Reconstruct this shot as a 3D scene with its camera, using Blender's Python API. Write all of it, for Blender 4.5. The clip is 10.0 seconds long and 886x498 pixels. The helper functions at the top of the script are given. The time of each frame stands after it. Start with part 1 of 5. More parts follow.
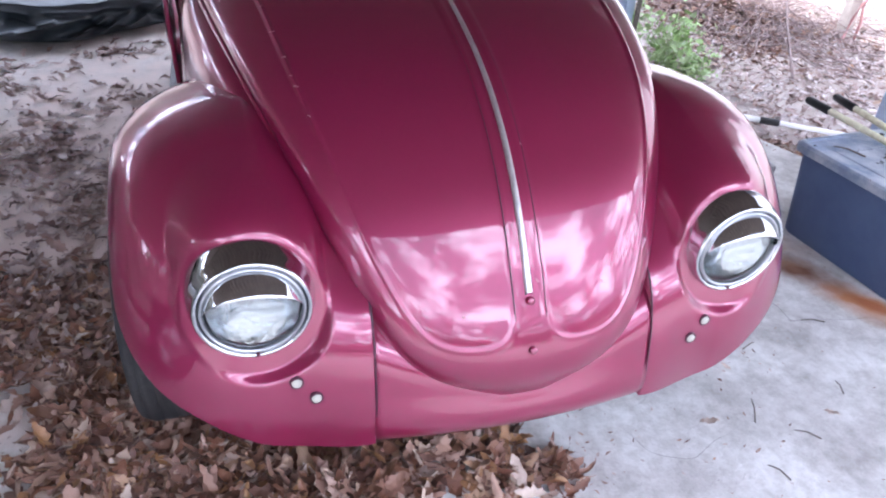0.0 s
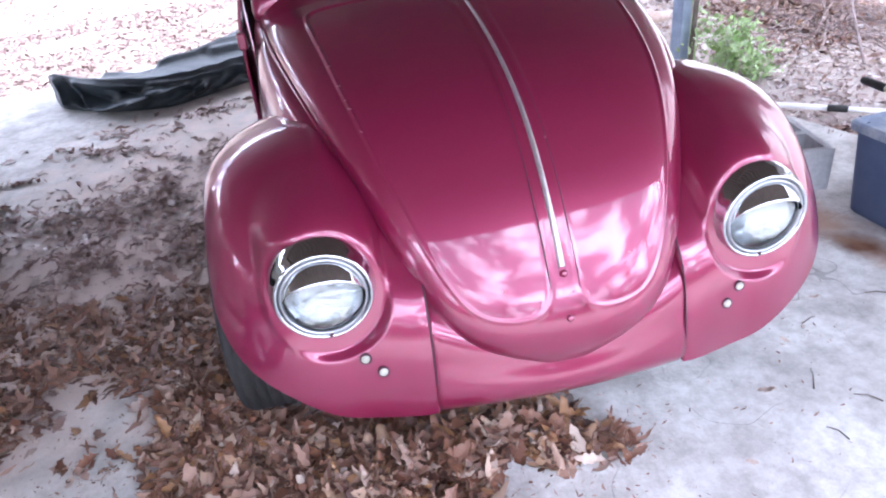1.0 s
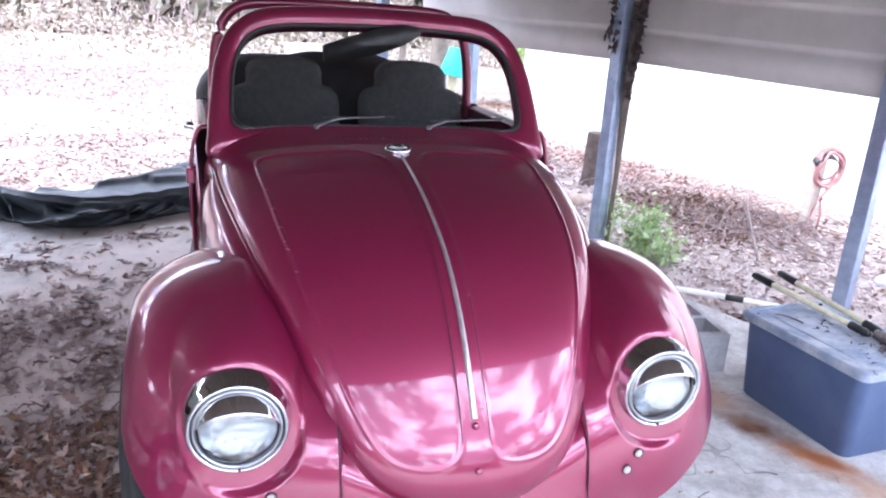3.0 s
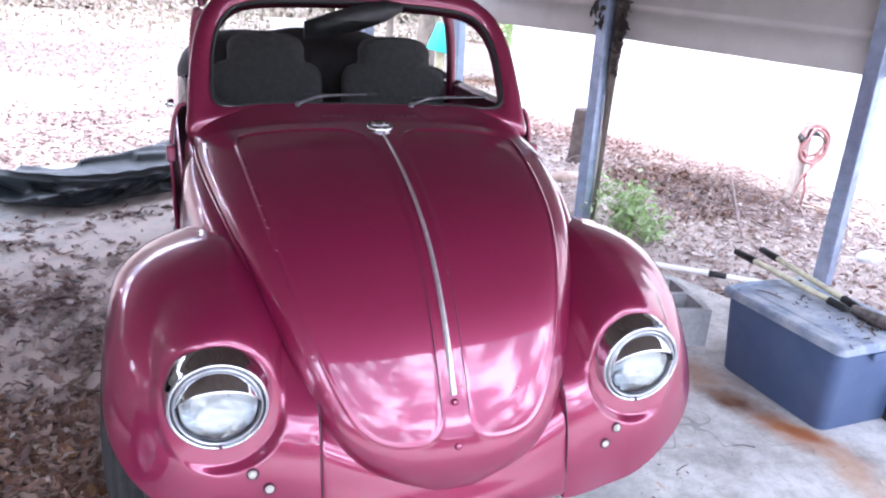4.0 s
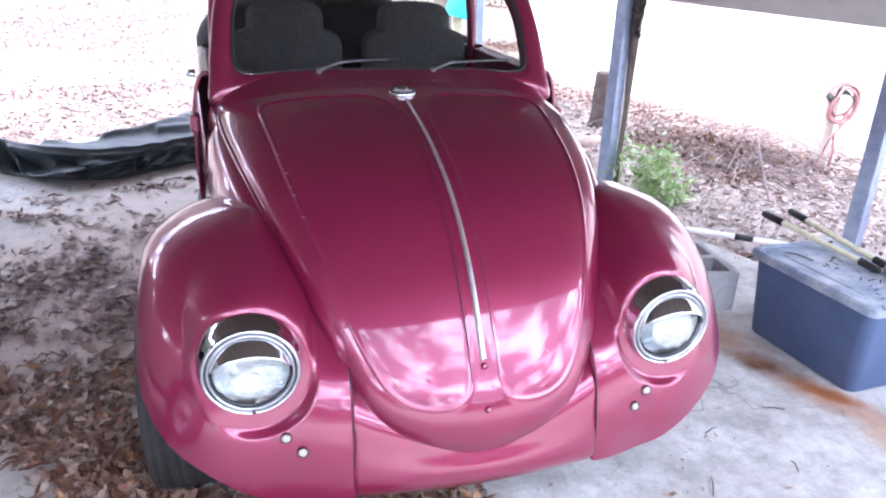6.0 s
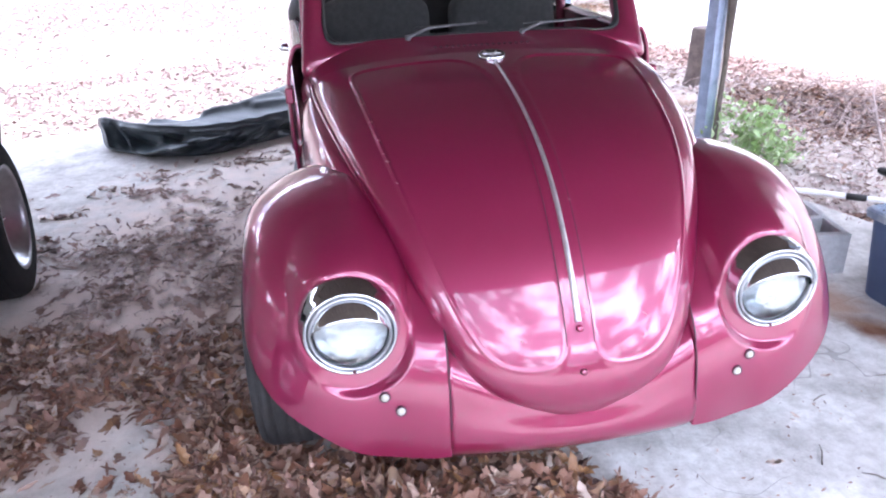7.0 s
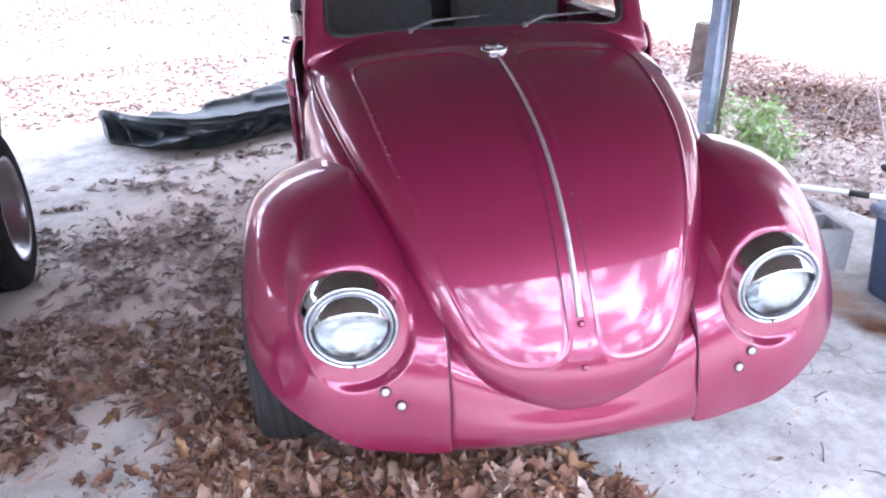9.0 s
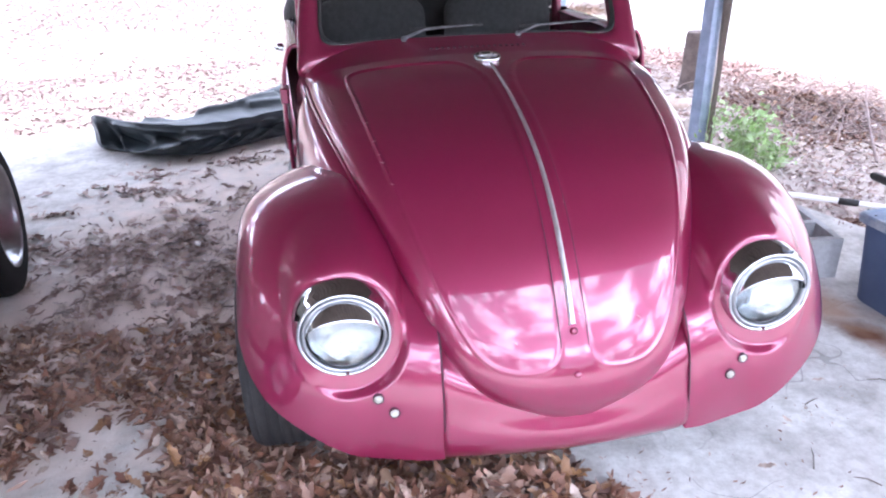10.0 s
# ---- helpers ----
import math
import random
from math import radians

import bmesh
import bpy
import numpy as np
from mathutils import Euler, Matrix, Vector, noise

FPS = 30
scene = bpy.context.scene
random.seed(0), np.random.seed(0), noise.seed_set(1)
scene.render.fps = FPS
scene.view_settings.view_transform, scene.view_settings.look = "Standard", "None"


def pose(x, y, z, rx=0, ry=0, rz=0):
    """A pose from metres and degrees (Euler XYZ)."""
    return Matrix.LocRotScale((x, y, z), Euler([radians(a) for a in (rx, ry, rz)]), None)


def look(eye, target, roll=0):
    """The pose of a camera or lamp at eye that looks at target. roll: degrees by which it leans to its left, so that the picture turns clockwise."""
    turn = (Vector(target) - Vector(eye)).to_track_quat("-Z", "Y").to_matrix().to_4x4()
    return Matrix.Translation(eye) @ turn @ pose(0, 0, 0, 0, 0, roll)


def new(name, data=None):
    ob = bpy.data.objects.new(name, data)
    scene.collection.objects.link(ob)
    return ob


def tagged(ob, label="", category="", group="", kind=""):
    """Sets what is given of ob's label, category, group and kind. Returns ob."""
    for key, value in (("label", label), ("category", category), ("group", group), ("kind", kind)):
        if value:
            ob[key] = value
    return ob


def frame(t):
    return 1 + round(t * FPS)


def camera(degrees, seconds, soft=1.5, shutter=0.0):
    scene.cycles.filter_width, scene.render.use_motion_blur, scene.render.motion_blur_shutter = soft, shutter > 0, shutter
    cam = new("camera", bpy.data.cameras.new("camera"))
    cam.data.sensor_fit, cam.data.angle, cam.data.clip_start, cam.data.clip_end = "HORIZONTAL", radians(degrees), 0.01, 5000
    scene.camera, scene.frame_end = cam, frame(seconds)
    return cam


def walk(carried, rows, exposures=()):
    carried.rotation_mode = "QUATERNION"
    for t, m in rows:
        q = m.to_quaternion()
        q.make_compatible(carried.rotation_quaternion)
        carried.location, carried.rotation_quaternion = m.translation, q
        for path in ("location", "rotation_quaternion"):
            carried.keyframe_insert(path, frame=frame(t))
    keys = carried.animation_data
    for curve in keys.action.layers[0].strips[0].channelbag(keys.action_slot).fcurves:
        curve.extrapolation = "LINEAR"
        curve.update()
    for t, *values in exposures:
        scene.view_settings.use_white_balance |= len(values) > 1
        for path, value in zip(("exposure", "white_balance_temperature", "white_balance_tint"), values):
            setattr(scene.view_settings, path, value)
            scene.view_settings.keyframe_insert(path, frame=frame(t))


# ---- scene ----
cam = camera(64.1, 10.0, soft=2.1)
PATH = [
    (0, (-0.513, 0.205, 1.397), (0.009, 1.795, 0.302), 3.8),
    (0.2, (-0.533, 0.179, 1.417), (-0.113, 1.791, 0.311), 3.3),
    (0.3, (-0.532, 0.145, 1.421), (-0.182, 1.794, 0.345), 2.1),
    (0.5, (-0.515, 0.1, 1.435), (-0.26, 1.78, 0.38), -2.8),
    (0.7, (-0.497, 0.047, 1.409), (-0.181, 1.733, 0.381), -2.5),
    (0.8, (-0.464, 0.0, 1.403), (-0.185, 1.695, 0.379), -5.0),
    (0.9, (-0.46, -0.021, 1.403), (-0.187, 1.677, 0.383), -5.7),
    (1, (-0.459, -0.041, 1.414), (-0.187, 1.666, 0.407), -5.5),
    (1.2, (-0.451, -0.068, 1.425), (-0.166, 1.662, 0.462), -3.4),
    (1.5, (-0.467, -0.09, 1.437), (-0.149, 1.673, 0.548), -0.8),
    (1.7, (-0.463, -0.108, 1.436), (-0.158, 1.676, 0.585), -0.1),
    (2, (-0.492, -0.113, 1.446), (-0.219, 1.689, 0.622), 1.8),
    (2.2, (-0.487, -0.125, 1.442), (-0.246, 1.702, 0.666), 0.9),
    (2.3, (-0.482, -0.129, 1.441), (-0.233, 1.71, 0.694), 0.8),
    (2.5, (-0.496, -0.131, 1.452), (-0.101, 1.708, 0.772), 2.3),
    (2.7, (-0.493, -0.126, 1.441), (-0.004, 1.715, 0.834), 2.9),
    (3.8, (-0.468, -0.134, 1.451), (0.09, 1.664, 0.777), 3.6),
    (4, (-0.464, -0.137, 1.447), (0.092, 1.661, 0.771), 3.3),
    (4.5, (-0.46, -0.135, 1.451), (0.095, 1.655, 0.754), 3.3),
    (5, (-0.473, -0.125, 1.447), (0.086, 1.654, 0.723), 4.3),
    (5.2, (-0.472, -0.125, 1.441), (0.084, 1.654, 0.716), 4.4),
    (6.3, (-0.483, -0.133, 1.434), (-0.033, 1.652, 0.652), 0.3),
    (6.5, (-0.482, -0.136, 1.435), (-0.084, 1.655, 0.639), -0.4),
    (7, (-0.493, -0.136, 1.422), (-0.246, 1.663, 0.583), -2.1),
    (7.5, (-0.5, -0.136, 1.417), (-0.317, 1.656, 0.547), -3.1),
    (8, (-0.492, -0.134, 1.421), (-0.302, 1.648, 0.533), -2.3),
    (8.5, (-0.489, -0.132, 1.423), (-0.265, 1.653, 0.549), -2.1),
    (9, (-0.494, -0.128, 1.417), (-0.25, 1.665, 0.565), -1.8),
    (9.5, (-0.499, -0.127, 1.422), (-0.241, 1.669, 0.582), -1.6),
    (10, (-0.496, -0.133, 1.422), (-0.23, 1.664, 0.586), -1.4),
]
walk(cam, [(t, look(eye, target, roll)) for t, eye, target, roll in PATH], ((0, 0.98, 5900, 15), (0.6, 1.11, 5900, 15), (1.2, 1.25, 5900, 15), (2.5, 1.21, 5900, 15), (5.2, 1.13, 5900, 15), (6.6, 1.34, 5900, 15), (10, 1.36, 5900, 15)))

# ---- world, sun, exposure ----
world = bpy.data.worlds.new("world")
scene.world = world
world.use_nodes = True
wn = world.node_tree.nodes
sky = wn.new("ShaderNodeTexSky")
sky.sky_type, sky.sun_disc = "NISHITA", False
sky.sun_elevation, sky.sun_rotation = radians(58), radians(253)
sky.air_density, sky.dust_density, sky.ozone_density = 1.0, 4.0, 1.0
wn["Background"].inputs[1].default_value = 1.0
hsv = wn.new("ShaderNodeHueSaturation")
hsv.inputs["Saturation"].default_value, hsv.inputs["Value"].default_value = 0.35, 0.15
cloud = wn.new("ShaderNodeMix")  # even cloud cover over the clear sky
cloud.data_type = "RGBA"
cloud.inputs[0].default_value = 0.85
puffs = wn.new("ShaderNodeTexNoise")  # thick and thin cloud
puffs.inputs["Scale"].default_value, puffs.inputs["Detail"].default_value, puffs.inputs["Roughness"].default_value = 6.5, 7, 0.58
stretch = wn.new("ShaderNodeMapping")  # clouds stretched level so that they look round in the hood's reflection
stretch.inputs["Scale"].default_value = (0.6, 0.6, 1.35)
cover = wn.new("ShaderNodeValToRGB")
cover.color_ramp.elements[0].position, cover.color_ramp.elements[1].position = 0.46, 0.62
cover.color_ramp.elements[0].color, cover.color_ramp.elements[1].color = (0.82, 0.93, 1.20, 1), (6.55, 6.9, 7.95, 1)
world.node_tree.links.new(wn.new("ShaderNodeTexCoord").outputs["Generated"], stretch.inputs["Vector"])
world.node_tree.links.new(stretch.outputs[0], puffs.inputs["Vector"])
world.node_tree.links.new(puffs.outputs["Fac"], cover.inputs["Fac"])
world.node_tree.links.new(cover.outputs["Color"], cloud.inputs[7])
world.node_tree.links.new(sky.outputs[0], hsv.inputs["Color"])
world.node_tree.links.new(hsv.outputs[0], cloud.inputs[6])
world.node_tree.links.new(cloud.outputs[2], wn["Background"].inputs[0])
sun = new("sun", bpy.data.lights.new("sun", "SUN"))
sun.data.energy, sun.data.angle, sun.data.color = 2.7, radians(5), (1.0, 0.96, 0.90)
sun.matrix_world = look((0, 0, 44.8), (26.8, 8.1, 0))


# ---- material helpers ----
def mat(name, base, rough=0.6, metal=0.0, second=None, scale=8.0, bump=0.0, bump_scale=60.0, coat=0.0, mix=(0.35, 0.65), spec=0.5):
    """A principled material with two-scale colour variation and fine relief, in object metres."""
    m = bpy.data.materials.new(name)
    m.use_nodes = True
    nt = m.node_tree
    b = nt.nodes["Principled BSDF"]
    b.inputs["Base Color"].default_value = (*base, 1)
    b.inputs["Roughness"].default_value = rough
    b.inputs["Metallic"].default_value = metal
    b.inputs["Coat Weight"].default_value = coat
    b.inputs["Coat Roughness"].default_value = 0.03
    b.inputs["Specular IOR Level"].default_value = spec
    co = nt.nodes.new("ShaderNodeTexCoord")
    if second:
        n1 = nt.nodes.new("ShaderNodeTexNoise")
        n1.inputs["Scale"].default_value, n1.inputs["Detail"].default_value, n1.inputs["Roughness"].default_value = scale, 8, 0.65
        nt.links.new(co.outputs["Object"], n1.inputs["Vector"])
        r = nt.nodes.new("ShaderNodeValToRGB")
        r.color_ramp.elements[0].position, r.color_ramp.elements[1].position = mix
        r.color_ramp.elements[0].color, r.color_ramp.elements[1].color = (*base, 1), (*second, 1)
        nt.links.new(n1.outputs["Fac"], r.inputs["Fac"])
        nt.links.new(r.outputs["Color"], b.inputs["Base Color"])
    if bump:
        n2 = nt.nodes.new("ShaderNodeTexNoise")
        n2.inputs["Scale"].default_value, n2.inputs["Detail"].default_value = bump_scale, 6
        nt.links.new(co.outputs["Object"], n2.inputs["Vector"])
        bp = nt.nodes.new("ShaderNodeBump")
        bp.inputs["Strength"].default_value, bp.inputs["Distance"].default_value = bump, 0.01
        nt.links.new(n2.outputs["Fac"], bp.inputs["Height"])
        nt.links.new(bp.outputs["Normal"], b.inputs["Normal"])
    return m


def island_mat(name, colours, rough=0.7, bump=0.3, trans=0.0):
    """A material whose colour differs from piece to piece of one mesh."""
    m = mat(name, colours[0], rough, bump=bump, bump_scale=180)
    nt = m.node_tree
    g = nt.nodes.new("ShaderNodeNewGeometry")
    r = nt.nodes.new("ShaderNodeValToRGB")
    els = r.color_ramp.elements
    while len(els) < len(colours):
        els.new(0.5)
    for i, c in enumerate(colours):
        els[i].position, els[i].color = i / (len(colours) - 1), (*c, 1)
    nt.links.new(g.outputs["Random Per Island"], r.inputs["Fac"])
    nt.links.new(r.outputs["Color"], nt.nodes["Principled BSDF"].inputs["Base Color"])
    return m


PAINT = mat("raspberry_paint", (0.244, 0.0135, 0.059), 0.31, 0.40, (0.262, 0.0150, 0.066), 2.0, coat=1.0)
PAINT.node_tree.nodes["Principled BSDF"].inputs["Coat Roughness"].default_value = 0.05
PAINT.node_tree.nodes["Principled BSDF"].inputs["Coat IOR"].default_value = 1.62
CHIP = mat("bare_primer", (0.42, 0.17, 0.20), 0.6)
SEAM = mat("seam_rubber_and_shade", (0.06, 0.01, 0.025), 0.5)
CHROME = mat("chrome", (0.66, 0.68, 0.70), 0.07, 1.0)
TRIM = mat("dulled_chrome", (0.70, 0.66, 0.67), 0.30, 0.75, (0.54, 0.50, 0.51), 40)
STEEL = mat("brushed_steel", (0.55, 0.56, 0.58), 0.3, 1.0, (0.42, 0.43, 0.45), 14)
WIPER = mat("dull_wiper_metal", (0.12, 0.12, 0.125), 0.42, 0.6, (0.26, 0.26, 0.27), 30)
RUBBER = mat("tyre_rubber", (0.022, 0.021, 0.022), 0.8, 0, (0.042, 0.038, 0.036), 9, 0.3, 120)
BLACK = mat("black_plastic", (0.015, 0.015, 0.016), 0.45, 0, (0.03, 0.03, 0.03), 20, 0.1)
# cloth lightened: the windscreen's reflected haze is put into its colour
CLOTH = mat("grey_seat_cloth", (0.070, 0.071, 0.072), 0.9, 0, (0.100, 0.100, 0.100), 40, 0.4, 300)
TOP = mat("folded_top_vinyl", (0.014, 0.014, 0.017), 0.6, 0, (0.03, 0.03, 0.035), 9, 0.3, 80)
WELD = mat("grommet_white", (0.46, 0.44, 0.38), 0.6, 0, (0.45, 0.42, 0.36), 60)
GLASS = bpy.data.materials.new("window_glass")
GLASS.use_nodes = True
gn = GLASS.node_tree
gn.nodes.clear()
g_out, g_mix, g_tr, g_gl, g_fr = (gn.nodes.new("ShaderNode" + k) for k in ("OutputMaterial", "MixShader", "BsdfTransparent", "BsdfGlossy", "Fresnel"))
g_tr.inputs[0].default_value = (0.78, 0.81, 0.80, 1)
g_gl.inputs["Roughness"].default_value = 0.02
g_fr.inputs[0].default_value = 1.45
gn.links.new(g_fr.outputs[0], g_mix.inputs[0])
gn.links.new(g_tr.outputs[0], g_mix.inputs[1])
gn.links.new(g_gl.outputs[0], g_mix.inputs[2])
gn.links.new(g_mix.outputs[0], g_out.inputs[0])
CONCRETE = mat("concrete", (0.69, 0.672, 0.645), 0.85, 0, (0.44, 0.41, 0.39), 3.6, 0.35, 90, mix=(0.42, 0.74))


EARTH = mat("leaf_litter_earth", (0.39, 0.315, 0.275), 0.95, 0, (0.52, 0.455, 0.41), 1.3, 0.6, 25, mix=(0.38, 0.60))


def stain_or_shading(m, a, b, wide, colour, strength, seed=0.0):
    """Rust, damp or painted-in light and shade along the floor segment a-b, ragged at its edge."""
    nt = m.node_tree
    bs = nt.nodes["Principled BSDF"]
    src = bs.inputs["Base Color"].links[0].from_socket
    co = nt.nodes.new("ShaderNodeTexCoord")
    nz = nt.nodes.new("ShaderNodeTexNoise")
    nz.inputs["Scale"].default_value, nz.inputs["Detail"].default_value = 7, 6
    add = nt.nodes.new("ShaderNodeVectorMath")
    add.operation = "ADD"
    add.inputs[1].default_value = (seed, seed, seed)
    nt.links.new(co.outputs["Object"], add.inputs[0])
    nt.links.new(add.outputs[0], nz.inputs["Vector"])
    ang = math.atan2(b[1] - a[1], b[0] - a[0])
    mp = nt.nodes.new("ShaderNodeMapping")
    mp.vector_type = "TEXTURE"
    mp.inputs["Location"].default_value = ((a[0] + b[0]) / 2, (a[1] + b[1]) / 2, 0)
    mp.inputs["Rotation"].default_value = (0, 0, ang)
    mp.inputs["Scale"].default_value = (math.dist(a, b) / 2 + wide, wide, 1)
    nt.links.new(co.outputs["Object"], mp.inputs["Vector"])
    ln = nt.nodes.new("ShaderNodeVectorMath")
    ln.operation = "LENGTH"
    nt.links.new(mp.outputs[0], ln.inputs[0])
    ma = nt.nodes.new("ShaderNodeMath")
    ma.operation = "MULTIPLY_ADD"
    nt.links.new(nz.outputs["Fac"], ma.inputs[0])
    ma.inputs[1].default_value = 1.6
    nt.links.new(ln.outputs["Value"], ma.inputs[2])
    rp = nt.nodes.new("ShaderNodeMapRange")
    rp.inputs["From Min"].default_value, rp.inputs["From Max"].default_value = 1.1, 2.0
    rp.inputs["To Min"].default_value, rp.inputs["To Max"].default_value = strength, 0.0
    nt.links.new(ma.outputs[0], rp.inputs["Value"])
    mx = nt.nodes.new("ShaderNodeMix")
    mx.data_type = "RGBA"
    mx.inputs[7].default_value = (*colour, 1)
    nt.links.new(rp.outputs[0], mx.inputs[0])
    nt.links.new(src, mx.inputs[6])
    nt.links.new(mx.outputs[2], bs.inputs["Base Color"])



def mottle(m, scale, low, seed):
    """Fine blotches that multiply a material's colour."""
    nt = m.node_tree
    bs = nt.nodes["Principled BSDF"]
    src = bs.inputs["Base Color"].links[0].from_socket
    co = nt.nodes.new("ShaderNodeTexCoord")
    nz = nt.nodes.new("ShaderNodeTexNoise")
    nz.noise_dimensions = "4D"
    nz.inputs["W"].default_value = seed
    nz.inputs["Scale"].default_value, nz.inputs["Detail"].default_value, nz.inputs["Roughness"].default_value = scale, 10, 0.7
    nt.links.new(co.outputs["Object"], nz.inputs["Vector"])
    rp = nt.nodes.new("ShaderNodeValToRGB")
    rp.color_ramp.elements[0].position, rp.color_ramp.elements[1].position = 0.36, 0.56
    rp.color_ramp.elements[0].color, rp.color_ramp.elements[1].color = (low, low * 0.98, low * 0.96, 1), (1, 1, 1, 1)
    nt.links.new(nz.outputs["Fac"], rp.inputs["Fac"])
    mx = nt.nodes.new("ShaderNodeMix")
    mx.data_type, mx.blend_type = "RGBA", "MULTIPLY"
    mx.inputs[0].default_value = 1.0
    nt.links.new(src, mx.inputs[6])
    nt.links.new(rp.outputs["Color"], mx.inputs[7])
    nt.links.new(mx.outputs[2], bs.inputs["Base Color"])


def cracks(m, scale, thin, depth, seed):
    """Hairline cracks that wander over the slab."""
    nt = m.node_tree
    bs = nt.nodes["Principled BSDF"]
    src = bs.inputs["Base Color"].links[0].from_socket
    co = nt.nodes.new("ShaderNodeTexCoord")
    nz = nt.nodes.new("ShaderNodeTexNoise")
    nz.noise_dimensions = "4D"
    nz.inputs["W"].default_value = seed
    nz.inputs["Scale"].default_value, nz.inputs["Detail"].default_value, nz.inputs["Roughness"].default_value = scale, 2.5, 0.5
    nt.links.new(co.outputs["Object"], nz.inputs["Vector"])
    cmp = nt.nodes.new("ShaderNodeMath")
    cmp.operation = "COMPARE"
    cmp.inputs[1].default_value, cmp.inputs[2].default_value = 0.5, thin
    nt.links.new(nz.outputs["Fac"], cmp.inputs[0])
    gate = nt.nodes.new("ShaderNodeTexNoise")
    gate.inputs["Scale"].default_value = scale * 1.7
    nt.links.new(co.outputs["Object"], gate.inputs["Vector"])
    rng_ = nt.nodes.new("ShaderNodeMapRange")
    rng_.inputs["From Min"].default_value, rng_.inputs["From Max"].default_value = 0.46, 0.60
    rng_.inputs["To Max"].default_value = depth
    nt.links.new(gate.outputs["Fac"], rng_.inputs["Value"])
    mul = nt.nodes.new("ShaderNodeMath")
    mul.operation = "MULTIPLY"
    nt.links.new(cmp.outputs[0], mul.inputs[0])
    nt.links.new(rng_.outputs[0], mul.inputs[1])
    mx = nt.nodes.new("ShaderNodeMix")
    mx.data_type = "RGBA"
    mx.inputs[7].default_value = (0.16, 0.14, 0.13, 1)
    nt.links.new(mul.outputs[0], mx.inputs[0])
    nt.links.new(src, mx.inputs[6])
    nt.links.new(mx.outputs[2], bs.inputs["Base Color"])


stain_or_shading(EARTH, (-15, 16), (8, 16), 9.5, (0.165, 0.122, 0.11), 0.92, 4.0)  # back yard colour darkened to offset the glaring light there
stain_or_shading(EARTH, (-16, -15), (16, -15), 12.0, (0.17, 0.14, 0.115), 0.95, 8.0)  # unseen drive, darkened to cut its bounce and reflection on the car
mottle(CONCRETE, 6.0, 0.68, 1.0)
cracks(CONCRETE, 1.6, 0.0016, 0.45, 9.0)
mottle(CONCRETE, 28.0, 0.80, 4.0)
stain_or_shading(CONCRETE, (1.42, 1.74), (1.53, 1.50), 0.085, (0.40, 0.165, 0.065), 1.0, 6.0)  # rust run from under the tote
stain_or_shading(CONCRETE, (1.33, 1.92), (1.46, 1.76), 0.075, (0.15, 0.06, 0.028), 1.0, 11.0)
stain_or_shading(CONCRETE, (1.44, 1.70), (1.55, 1.53), 0.040, (0.30, 0.095, 0.03), 1.0, 15.0)
stain_or_shading(CONCRETE, (1.53, 1.47), (1.49, 1.29), 0.09, (0.46, 0.27, 0.16), 0.7, 3.0)
stain_or_shading(CONCRETE, (1.30, 2.24), (1.40, 2.0), 0.13, (0.44, 0.27, 0.17), 0.8, 5.0)
# warm tone painted in against the bluish sky light on the left slab
stain_or_shading(CONCRETE, (-2.2, 2.1), (-0.9, 2.5), 0.75, (0.72, 0.59, 0.52), 0.75, 13.0)
stain_or_shading(CONCRETE, (-1.95, 2.33), (-0.95, 2.05), 0.30, (0.36, 0.27, 0.225), 0.45, 7.0)
stain_or_shading(CONCRETE, (-1.55, 2.1), (-1.62, 1.62), 0.10, (0.24, 0.155, 0.125), 0.7, 2.0)
# leaf-stained slab, with warm bounced light put into the colour
stain_or_shading(CONCRETE, (-1.5, 2.3), (-0.9, 4.4), 0.90, (0.78, 0.645, 0.575), 0.9, 9.0)
GALV = mat("galvanised_steel", (0.44, 0.53, 0.68), 0.42, 0.6, (0.31, 0.38, 0.52), 12)
# roof colour darkened and browned for what hood and chrome reflect
ROOFING = mat("dark_roof_sheet", (0.094, 0.072, 0.060), 0.7, 0.2, (0.070, 0.054, 0.046), 3)
SHEET = mat("grey_sheet_metal", (0.64, 0.615, 0.585), 0.5, 0.1, (0.55, 0.525, 0.50), 3)
WHITE = mat("white_siding", (0.88, 0.87, 0.86), 0.5, 0, (0.83, 0.82, 0.80), 3)
BLOCK = mat("concrete_block_grey", (0.60, 0.61, 0.62), 0.95, 0, (0.46, 0.46, 0.47), 30, 0.6, 200)
TOTE = mat("slate_blue_plastic", (0.068, 0.104, 0.205), 0.5, 0, (0.095, 0.135, 0.235), 5, 0.08, 30)
LID = mat("dusty_blue_lid", (0.23, 0.285, 0.385), 0.6, 0, (0.50, 0.53, 0.57), 9, 0.15, mix=(0.40, 0.64))
WOOD = mat("weathered_wood", (0.24, 0.18, 0.14), 0.9, 0, (0.36, 0.29, 0.24), 12, 0.5, 60)
OLD_WOOD = mat("bleached_wood", (0.46, 0.40, 0.36), 0.9, 0, (0.60, 0.54, 0.49), 14, 0.5, 60)
STUMP = mat("weathered_stump", (0.09, 0.068, 0.06), 0.95, 0, (0.20, 0.155, 0.14), 9, 0.8, 30)
ROCK = mat("tan_rock", (0.40, 0.29, 0.23), 0.9, 0, (0.52, 0.42, 0.36), 9, 0.6, 40)
TYRE_DARK = mat("clean_tyre_rubber", (0.010, 0.010, 0.011), 0.92, 0, (0.016, 0.016, 0.016), 9, 0.3, 120, spec=0.25)
RUSTY = mat("rusted_dark_steel", (0.075, 0.065, 0.065), 0.6, 0.5, (0.20, 0.17, 0.16), 40, 0.3, 120)
YELLOW = mat("pale_yellow_handle", (0.70, 0.66, 0.46), 0.5, 0, (0.50, 0.45, 0.30), 30)
